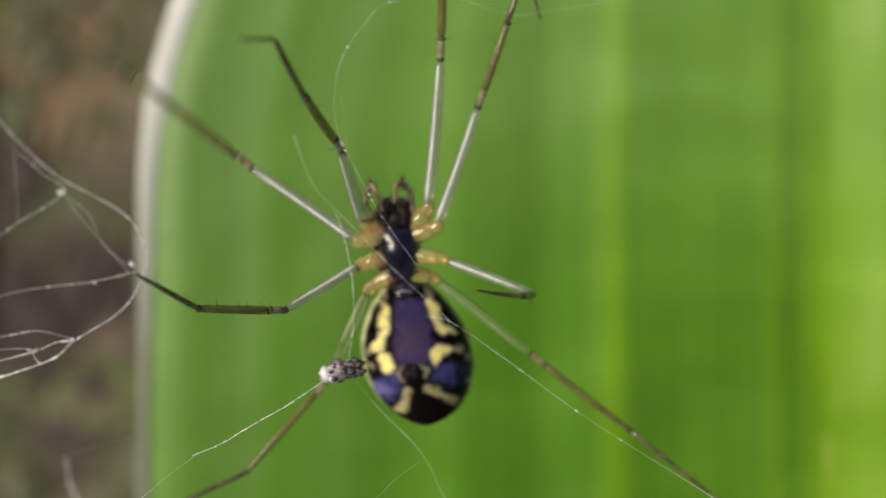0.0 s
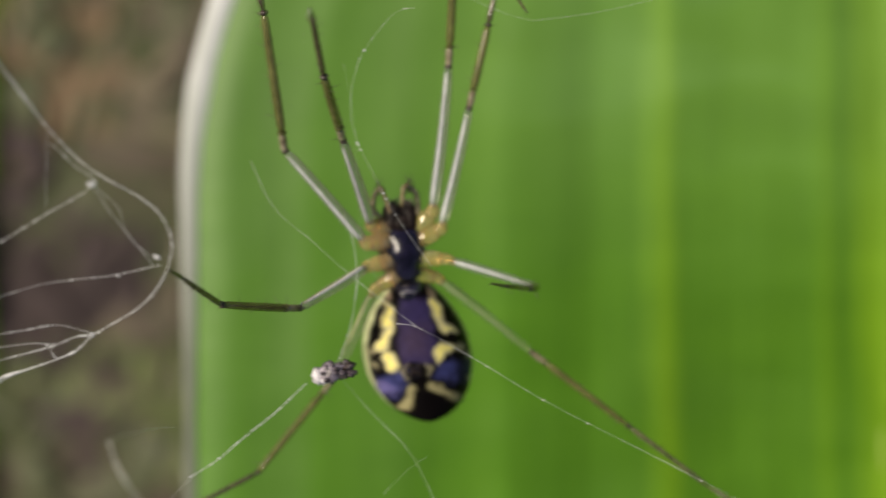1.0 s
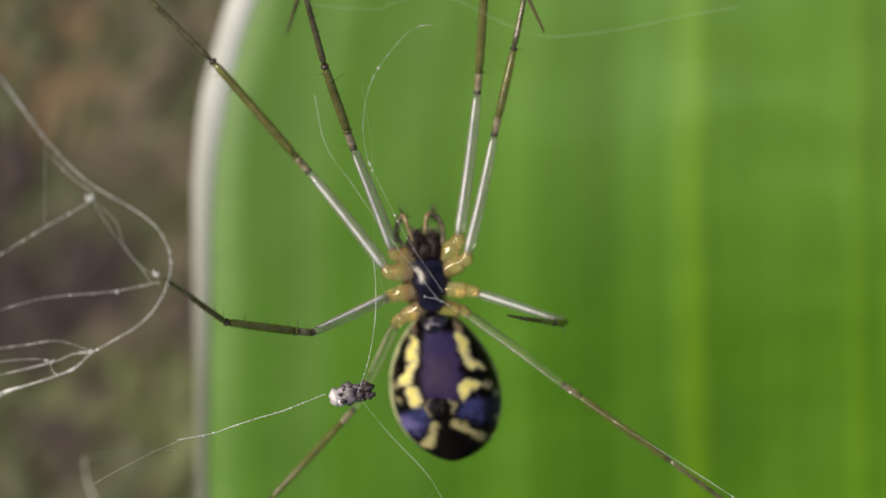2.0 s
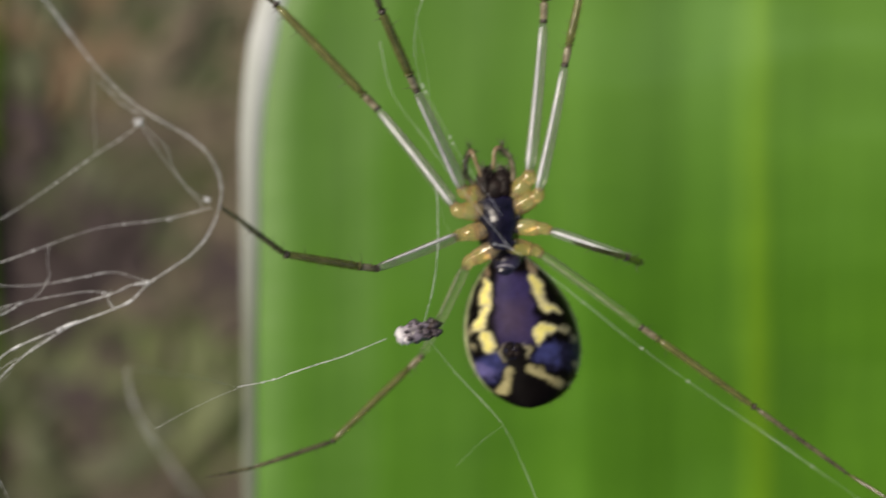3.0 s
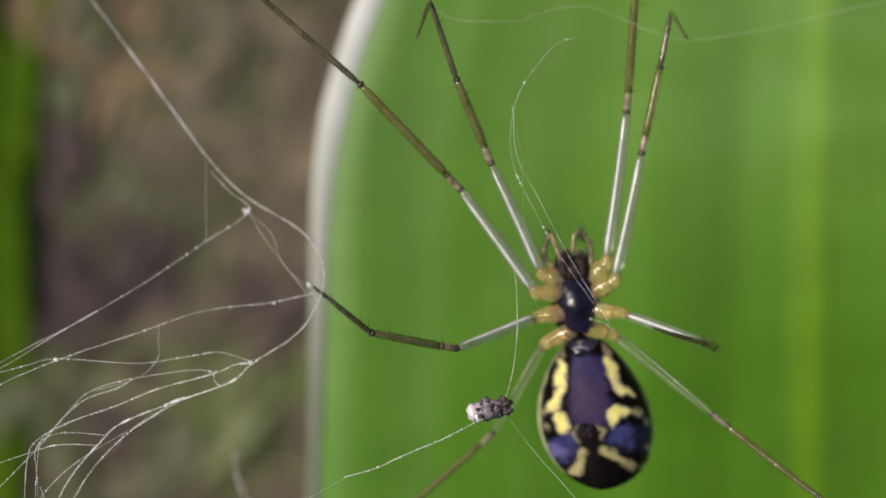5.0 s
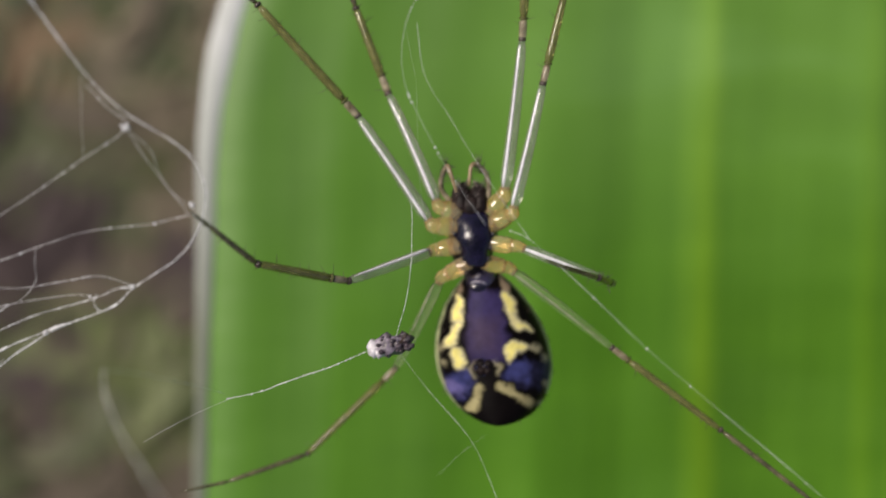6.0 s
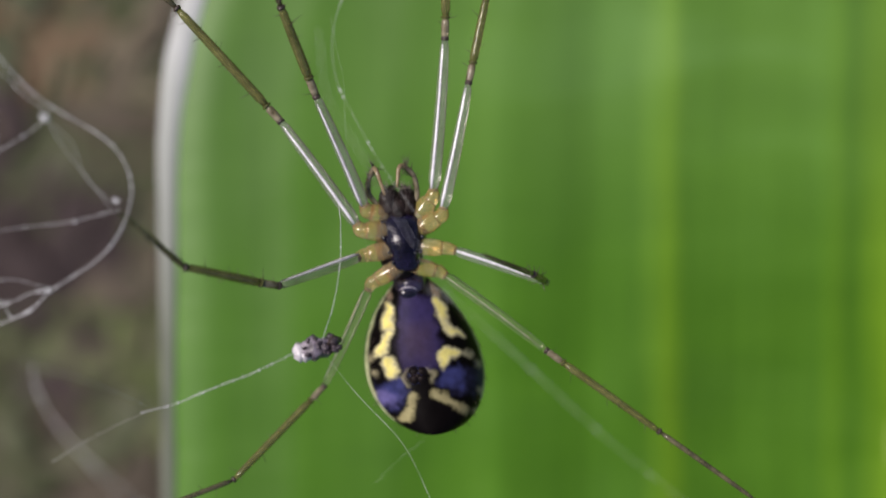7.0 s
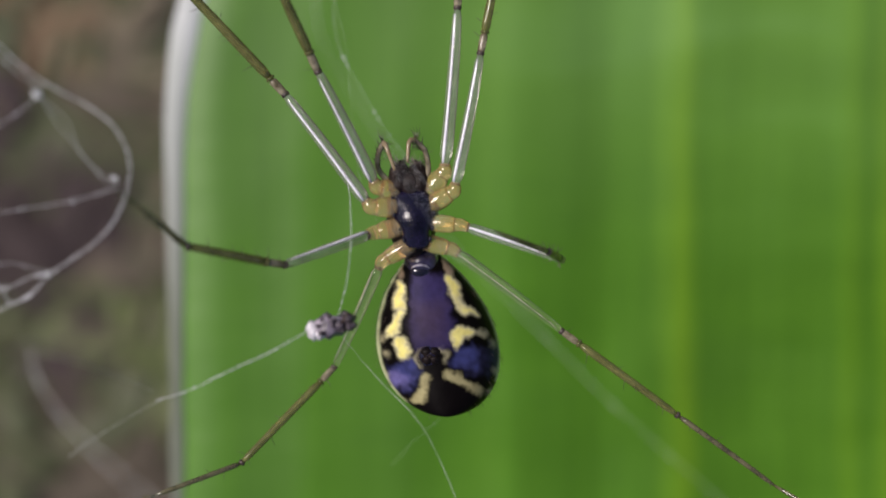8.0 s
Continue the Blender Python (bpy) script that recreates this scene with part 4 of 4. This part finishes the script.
    thread(web, [(-3.03, 6.90, 6.00), (-2.58, 6.69, 6.00), (-1.36, 6.67, 6.00), (-1.19, 6.77, 6.00), (-0.47, 6.94, 6.00), (0.10, 6.90, 6.00), (1.00, 6.52, 6.00), (1.69, 6.31, 6.00), (2.15, 6.31, 6.00), (3.29, 6.50, 6.00), (4.44, 6.79, 6.00), (5.59, 7.04, 6.00)], 0.0023, 1, 0.6, 30)
    thread(web, [(-0.76, -3.86, 4.00), (-0.27, -3.37, 4.00), (0.22, -3.00, 4.00)], 0.0011, 1, 0.5, 33)
    for x, y, r in ((-6.6, 2.85, 0.07), (-5.45, 1.45, 0.05), (-6.2, 1.08, 0.035), (-6.75, -0.15, 0.04), (-8.6, -1.1, 0.05), (-10.9, -0.2, 0.05)):
        knot(web, (x, y, sheet(x, y)), r, int(-x * 10))
    # thick wads of silk on the strand: place, half-length, half-width
    way = spline([(*p, sheet(*p)) for p in MAIN], 10)
    for x, y, length, r in ((-8.4, -1.0, 0.20, 0.034), (-9.5, -1.5, 0.14, 0.026), (-7.2, -0.55, 0.10, 0.028), (-10.3, -2.2, 0.14, 0.024), (-8.6, 5.7, 0.26, 0.022), (-8.2, 5.1, 0.2, 0.024), (-7.8, 4.5, 0.2, 0.02)):
        k = min(range(1, len(way) - 1), key=lambda n: (way[n].x - x) ** 2 + (way[n].y - y) ** 2)
        bm = bmesh.new()
        lump(bm, way[k], (r, r * 0.9, length), along(way[k + 1] - way[k - 1]), rough=0.4)
        part("silk_wad", bm, SILK, web)
    return web, guys, slack, stay, trail


def prey():
    ob = tagged(new("prey_remains"), "silk-wrapped grey insect remains hanging on a thread", "prey")
    turn = along((1, 0.26, 0.05))
    bm = bmesh.new()
    lump(bm, (-2.10, -1.30, 3.0), (0.20, 0.19, 0.16), turn, rough=0.45)
    lump(bm, (-1.98, -1.36, 3.05), (0.13, 0.14, 0.16), turn, rough=0.5)
    part("wrapped_end", bm, PREY_PALE, ob, "whitish silk-wrapped end")
    bm = bmesh.new()
    lump(bm, (-1.78, -1.22, 3.02), (0.23, 0.21, 0.36), turn, rings=16, sides=20, rough=0.5)
    part("body", bm, PREY_GREY, ob, "mottled grey-lilac insect husk")
    bm = bmesh.new()
    rnd = random.Random(8)
    for k in range(16):
        u, v = rnd.uniform(-0.25, 0.45), rnd.uniform(-0.19, 0.22)
        r = rnd.uniform(0.03, 0.075) * (1.3 if u > 0.2 else 1.0)
        lump(bm, (-1.80 + u - 0.26 * v, -1.22 + 0.26 * u + v, 3.20 - 0.8 * v * v), (r, r * 0.8, r * 0.9), rings=6, sides=8, rough=0.7)
    lump(bm, (-1.42, -1.06, 3.06), (0.10, 0.13, 0.12), turn, rough=0.6)
    lump(bm, (-1.50, -0.98, 3.10), (0.07, 0.06, 0.08), turn, rough=0.6)
    part("dark_clumps", bm, PREY_DARK, ob, "dark crumpled clumps of the husk")
    bm = bmesh.new()
    for k in range(6):
        rnd = random.Random(30 + k)
        a = Vector((-1.55 + rnd.uniform(-0.15, 0.1), -1.15, 3.1))
        tube(bm, [a, a + Vector((rnd.uniform(0, 0.2), rnd.uniform(-0.1, 0.25), 0.1)), a + Vector((rnd.uniform(0.1, 0.3), rnd.uniform(-0.2, 0.2), 0.0))], [0.018, 0.014, 0.006], 5)
    part("legs", bm, JOINT, ob)
    return ob


ground()
litter()
broad_leaf()
spider, legs = build_spider()
web, guys, slack, stay, trail = build_web()
remains = prey()

# the spider in the swaying web, fitted to the camera's view: seconds, mm, degrees
SPIDER = [
    (0.0, 1.879, -0.055, 1.802, 7.230, 5.144, 0.909),
    (0.2, 1.362, -0.034, 0.918, 4.396, 4.502, 0.723),
    (0.5, 0.588, -0.001, -0.408, 3.551, 3.074, 0.444),
    (0.7, 0.443, 0.009, -0.130, 4.115, 4.444, 0.524),
    (1.0, 0.226, 0.024, 0.286, 5.290, 9.559, 0.644),
    (1.2, 0.129, 0.021, 0.187, 4.176, 9.127, 0.150),
    (1.5, -0.018, 0.015, 0.039, 2.726, 5.193, -0.591),
    (1.7, -0.083, -0.050, -0.270, 3.671, 4.527, -0.810),
    (2.8, -0.146, -0.001, 0.039, -2.091, -3.045, -0.222),
    (3.0, -0.094, -0.061, -0.731, -0.786, -2.857, 0.271),
    (3.2, -0.071, -0.026, -0.445, -0.833, -2.755, 0.129),
    (3.5, -0.035, 0.027, -0.016, -0.503, -0.438, -0.085),
    (3.7, -0.177, 0.012, -0.243, -0.576, -1.044, -0.218),
    (4.0, -0.390, -0.010, -0.583, -2.521, -2.928, -0.417),
    (4.2, -0.381, -0.001, -0.235, -3.727, -2.962, -0.372),
    (5.3, -0.111, -0.008, 0.116, -1.999, -4.963, 0.148),
    (5.5, -0.086, 0.026, 0.266, -1.335, -6.982, -0.133),
    (5.7, 0.123, 0.014, 0.151, -1.994, -6.323, -0.177),
    (6.0, 0.438, -0.005, -0.021, -2.337, -4.144, -0.245),
    (6.2, 0.389, -0.015, -0.043, -2.956, -2.326, -0.346),
    (6.5, 0.315, -0.029, -0.077, -3.789, -1.764, -0.499),
    (6.7, 0.361, -0.013, 0.212, -4.499, -1.417, -0.197),
    (7.0, 0.429, 0.011, 0.645, -6.144, 2.839, 0.255),
    (7.2, 0.202, 0.008, 0.607, -6.111, 1.584, 0.197),
    (7.5, -0.137, 0.004, 0.549, -7.046, -0.943, 0.110),
    (7.7, 0.050, 0.007, 0.677, -6.235, 0.285, 0.267),
    (8.0, 0.330, 0.012, 0.867, -5.834, 1.652, 0.502),
]

# the torn web's own poses, fitted to the camera's view: seconds, mm, degrees
WEB = [
    (0.0, 1.959, -0.116, 1.709, 7.818, 3.880, 0.238),
    (0.2, 1.417, -0.100, 0.892, 4.046, 4.010, 0.647),
    (0.5, 0.600, -0.068, -0.339, 1.770, 3.815, 1.128),
    (0.7, 0.379, -0.105, -0.061, 2.567, 4.906, 0.407),
    (1.0, 0.052, -0.161, 0.369, 3.954, 9.645, -0.701),
    (1.2, -0.009, -0.130, 0.236, 3.409, 9.279, -1.207),
    (1.5, -0.098, -0.088, 0.031, 2.891, 5.451, -1.959),
    (1.7, -0.362, -0.116, -0.200, 3.203, 5.354, -2.538),
    (2.8, -0.144, -0.139, 0.045, -1.537, -3.000, 0.554),
    (3.0, -0.360, -0.153, -0.675, -0.772, -1.738, -0.016),
    (3.2, -0.197, -0.047, -0.422, -0.600, -2.511, 0.182),
    (3.5, 0.048, 0.110, -0.044, 0.071, -1.511, 0.469),
    (3.7, -0.054, 0.082, -0.284, 0.317, -2.183, 0.183),
    (4.0, -0.205, 0.036, -0.640, -1.147, -4.159, -0.206),
    (4.2, -0.178, 0.043, -0.324, -1.855, -4.083, -0.200),
    (5.3, -0.082, -0.080, 0.116, -1.681, -4.882, 0.473),
    (5.5, -0.072, -0.062, 0.292, -1.566, -5.835, 0.150),
    (5.7, 0.182, -0.025, 0.154, -2.054, -5.936, 0.257),
    (6.0, 0.562, 0.029, -0.060, -2.126, -4.899, 0.437),
    (6.2, 0.503, 0.046, -0.110, -2.239, -3.404, 0.136),
    (6.5, 0.416, 0.072, -0.180, -2.342, -3.332, -0.307),
    (6.7, 0.413, 0.035, 0.150, -3.529, -2.148, -0.179),
    (7.0, 0.412, -0.021, 0.650, -5.916, 3.348, -0.044),
    (7.2, 0.213, 0.062, 0.654, -6.440, 2.558, 1.338),
    (7.5, -0.089, 0.188, 0.659, -8.342, 0.813, 3.370),
    (7.7, 0.074, 0.129, 0.761, -7.086, 1.813, 2.627),
    (8.0, 0.316, 0.043, 0.911, -6.092, 2.916, 1.481),
]

# leg turns fitted to the camera's view: seconds, degrees of lift and swing at the hip, then degrees at the knee where
# it bends
GAIT = {
    "L1": [
        (0.0, 42.450, -24.339, 11.676),
        (0.5, 27.421, -5.011, -1.589),
        (1.0, 29.771, -11.254, 0.000),
        (1.5, 17.254, -7.410, 4.802),
        (1.7, 11.000, -4.822, 0.000),
        (3.0, 25.089, -6.669, 0.000),
        (3.5, -1.969, 0.339, 0.000),
        (4.0, -3.811, 1.062, 0.000),
        (4.2, -4.940, 2.497, 0.000),
        (5.3, 2.811, 0.696, 0.000),
        (5.5, -6.131, 2.683, 0.000),
        (6.0, -18.639, 1.841, 0.000),
        (6.5, -3.697, -0.350, 0.000),
        (7.0, 15.791, -3.343, 0.000),
        (7.5, 20.961, -3.629, 0.000),
        (8.0, 16.076, -0.921, 0.000),
    ],
    "L2": [
        (0.0, -2.261, 18.143, -9.574),
        (0.1, -5.208, 2.977, -20.416),
        (0.2, -8.154, 20.811, -13.257),
        (0.3, -11.101, 25.645, -4.098),
        (0.4, -14.048, 5.479, -8.940),
        (0.5, -16.994, 3.313, -33.781),
        (0.6, -11.174, 39.866, -14.082),
        (0.7, -5.354, 11.419, -12.382),
        (0.8, 0.466, 11.972, -3.683),
        (0.9, 6.287, 8.525, 1.017),
        (1.0, 12.107, 3.078, -38.284),
        (1.1, 8.519, 23.823, -18.350),
        (1.2, 4.932, 12.568, -16.417),
        (1.3, 1.344, 0.312, -10.483),
        (1.5, -5.831, 4.802, -8.616),
        (1.7, -6.012, 4.087, -6.672),
        (2.8, -7.007, 1.656, 0.018),
        (3.0, -7.188, 1.942, 0.000),
        (3.5, 3.489, -0.369, -0.524),
        (4.0, 7.334, -0.934, -1.064),
        (4.2, 15.511, 0.013, -0.442),
        (5.5, 8.580, -0.251, 0.000),
        (6.0, 2.292, -0.601, 1.147),
        (6.5, 0.743, -0.467, 0.753),
        (7.0, -1.658, -0.421, 0.605),
        (7.5, -10.655, -0.363, 1.704),
        (8.0, 4.230, -0.037, 0.000),
    ],
    "L3": [
        (0.0, -2.034, 2.811),
        (0.5, -1.819, 1.625),
        (1.0, -0.882, 0.665),
        (1.5, -2.334, 2.543),
        (1.7, -2.166, 0.214),
        (3.0, -0.402, 0.100),
        (3.5, 1.392, -1.349),
        (4.0, -0.400, 0.466),
        (4.2, 0.064, -0.323),
        (5.3, 1.052, -1.067),
        (5.5, 0.275, -0.508),
        (6.0, -0.498, 0.565),
        (6.5, -0.120, 0.103),
        (7.0, -0.455, 0.590),
        (7.5, 2.364, -2.175),
        (8.0, 0.270, -0.208),
    ],
    "L4": [
        (0.0, -4.295, 2.618),
        (0.5, -4.276, 2.813),
        (1.0, -3.176, 3.813),
        (1.5, 1.023, 3.605),
        (1.7, -0.607, 2.903),
        (2.8, 0.011, 0.817),
        (3.0, -0.601, -1.293),
        (3.5, 0.065, 0.155),
        (4.0, -0.708, -0.847),
        (4.2, -0.825, -1.843),
        (5.3, -0.429, -2.509),
        (5.5, 2.271, 0.812),
        (6.0, 3.107, 0.625),
        (6.5, 2.914, -0.939),
        (7.0, -0.253, 0.654),
        (7.5, -2.544, 0.173),
        (8.0, -0.741, 0.355),
    ],
    "R1": [
        (0.0, -0.532, 1.006),
        (0.5, 0.181, 1.484),
        (1.0, -1.237, 0.003),
        (1.5, -0.829, 0.062),
        (1.7, -0.056, -0.214),
        (2.8, 0.042, -0.717),
        (3.0, -0.057, -0.166),
        (3.5, 0.019, -0.105),
        (4.0, 0.029, -0.731),
        (4.2, 0.145, -1.081),
        (5.3, 0.056, -0.495),
        (5.5, 0.020, -0.003),
        (6.0, -0.001, 0.294),
        (6.5, 0.058, 0.887),
        (7.0, 0.283, 0.799),
        (7.5, 0.251, 0.315),
        (8.0, -0.212, 0.221),
    ],
    "R2": [
        (0.0, 1.976, -6.563),
        (0.5, 0.245, -2.661),
        (1.0, -0.274, -0.499),
        (1.5, -0.966, 0.644),
        (1.7, -0.679, 0.662),
        (2.8, 0.035, -0.498),
        (3.0, 0.256, -0.280),
        (3.5, 0.026, 0.469),
        (4.0, -1.995, 0.738),
        (5.5, -0.126, 1.145),
        (6.0, -0.047, -0.093),
        (6.5, -0.029, 0.297),
        (7.0, 0.122, -0.121),
        (7.5, 0.110, -0.475),
        (8.0, 0.064, -0.059),
    ],
    "R3": [
        (0.0, 0.236, -1.659),
        (0.5, -0.044, 0.384),
        (1.0, -0.746, 1.575),
        (1.5, -0.109, 1.906),
        (1.7, -0.364, 2.627),
        (2.8, 0.100, -0.514),
        (3.0, 0.001, 0.019),
        (3.5, 0.027, -0.157),
        (4.0, 0.054, -0.425),
        (4.2, 0.118, -0.459),
        (5.3, -0.096, 1.042),
        (5.5, -0.044, 0.526),
        (6.0, 0.016, -0.284),
        (6.5, 0.001, -0.440),
        (7.0, 0.071, -0.420),
        (7.5, -0.082, 0.634),
        (8.0, 0.088, -0.630),
    ],
    "R4": [
        (0.0, -1.625, -1.828),
        (0.5, -2.605, -1.710),
        (1.0, -8.715, -2.325),
        (1.5, 0.672, -1.103),
        (1.7, -1.552, 1.441),
        (2.8, -0.460, 0.822),
        (3.0, -2.041, 0.711),
        (3.5, 0.910, -0.169),
        (4.0, 7.722, -0.568),
        (5.3, 7.824, -0.699),
        (5.5, 6.916, -0.296),
        (6.0, 1.468, 0.726),
        (6.5, 4.041, 1.637),
        (7.0, -3.286, -0.173),
        (7.5, -1.649, -0.497),
        (8.0, -2.390, -0.798),
    ],
}

# turn of the first left foot, fitted to the camera's view: seconds, degrees
CURL = [(0.0, -67), (0.5, -52), (1.0, -50), (1.5, -17), (1.7, -11), (3.0, -20), (3.5, 0), (8.0, 0)]

# the prey's small swing, fitted to the camera's view: seconds, mm across and up
SWING = [
    (0.0, 0.295, -0.094),
    (0.5, -0.001, -0.206),
    (1.0, -0.239, -0.188),
    (1.5, 0.079, 0.172),
    (1.7, -0.162, 0.117),
    (3.0, -0.044, -0.077),
    (3.5, 0.018, -0.075),
    (4.0, 0.091, -0.057),
    (4.2, 0.040, 0.027),
    (5.5, 0.043, -0.042),
    (6.0, -0.003, -0.084),
    (6.5, -0.060, -0.035),
    (7.0, -0.163, -0.048),
    (7.5, -0.173, -0.121),
    (8.0, -0.039, 0.008),
]

# its guy thread droops and tightens: seconds, degrees
DROOP = [(0.0, 13), (0.5, 24), (1.0, 22), (1.5, 8), (2.8, 0), (4.0, 16), (4.2, 5), (5.3, 8), (5.5, 6), (6.0, 3), (6.5, 1), (7.0, 4), (7.5, 4), (8.0, 6)]


# the slack strand beside the spider drifts, raised late to blur in the camera's view: seconds, mm, turn of its long
# end, turn of its short end
SLACK = [(0.0, -0.07, -0.83, 0.8, 5.1, 14), (1.0, -1.00, -1.09, 0.5, 10.7, 19.3), (1.5, -0.86, 0.13, 0.5, 9.2, 9.4), (3.5, -0.44, -0.60, 0.0, 2.6, 4), (4.0, -1.03, -0.48, 0.0, 9.1, -4),
         (5.5, 0.01, -0.14, 0.0, -1.7, 0.9), (6.0, 0.15, -0.05, 0.0, -1.5, 2.4), (6.5, -0.24, 0.06, 0.5, 3.3, 0.1), (7.0, -0.38, -1.42, 4.0, -1.6, 0), (8.0, -0.45, -1.29, 4.5, -5.4, 0)]


def at_time(rows, t):
    """The row's numbers at t seconds."""
    return [float(np.interp(t, [row[0] for row in rows], [row[k] for row in rows])) for k in range(1, len(rows[0]))]


def placed(x, y, z, rx, ry, rz):
    return pose(x * MM, y * MM, z * MM, rx, ry, rz)


def about(point, m):
    """The pose m carried out round point."""
    return Matrix.Translation(point) @ m @ Matrix.Translation(-point)


SHANK = ("patella", "tibia", "metatarsus", "tarsus", "shin_band", "tissue_line", "shin_bristles")


def motions():
    walk(spider, [(row[0], placed(*row[1:])) for row in SPIDER])
    walk(web, [(row[0], placed(*row[1:])) for row in WEB])
    walk(remains, [(t, placed(*at_time(SPIDER, t)) @ pose(x * MM, y * MM, 0)) for t, x, y in SWING])
    knot_at = Vector((-2.19, -1.27, 3.6)) * MM
    for strand in guys:
        rows = []
        for t, turn in DROOP:
            x, y = at_time(SWING, t)
            rows.append((t, pose(x * MM, y * MM, 0) @ about(knot_at, pose(0, 0, 0, 0, 0, turn))))
        walk(strand, rows)
    # the prey's other two threads: one turns on the spider's hip, one trails with the prey
    hip = Vector((-1.62, 2.05, 1.35)) * MM
    held = [(t, placed(*at_time(WEB, t)).inverted() @ placed(*at_time(SPIDER, t)), x, y) for t, x, y in SWING]
    walk(stay, [(t, m @ about(hip, pose(0, 0, 0, 0, 0, math.degrees(math.atan2(x, 3.1))))) for t, m, x, y in held])
    walk(trail, [(t, m @ pose(x * MM, y * MM, 0)) for t, m, x, y in held])
    knot_at = Vector((0.87, 1.0, 4.2)) * MM
    for strand, column in zip(slack, (5, 4)):
        walk(strand, [(row[0], about(knot_at, pose(row[1] * MM, row[2] * MM, row[3] * MM, 0, 0, row[column]))) for row in SLACK])
    for name, rows in GAIT.items():
        limb_ob = legs[name]
        at = Vector(limb_ob.location)
        walk(limb_ob, [(row[0], pose(*at, row[1], 0, row[2])) for row in rows])
        if len(rows[0]) == 4:
            bend = Vector(KNEES[name]) * MM - at
            for piece in limb_ob.children:
                kind = piece.name.split(".")[0]
                if kind == "tarsus" and name in WRISTS:
                    wrist = Vector(WRISTS[name]) * MM - at
                    walk(piece, [(row[0], about(bend, pose(0, 0, 0, 0, 0, row[3])) @ about(wrist, pose(0, 0, 0, at_time(CURL, row[0])[0], 0, 0))) for row in rows])
                elif kind in SHANK:
                    walk(piece, [(row[0], about(bend, pose(0, 0, 0, 0, 0, row[3]))) for row in rows])


motions()
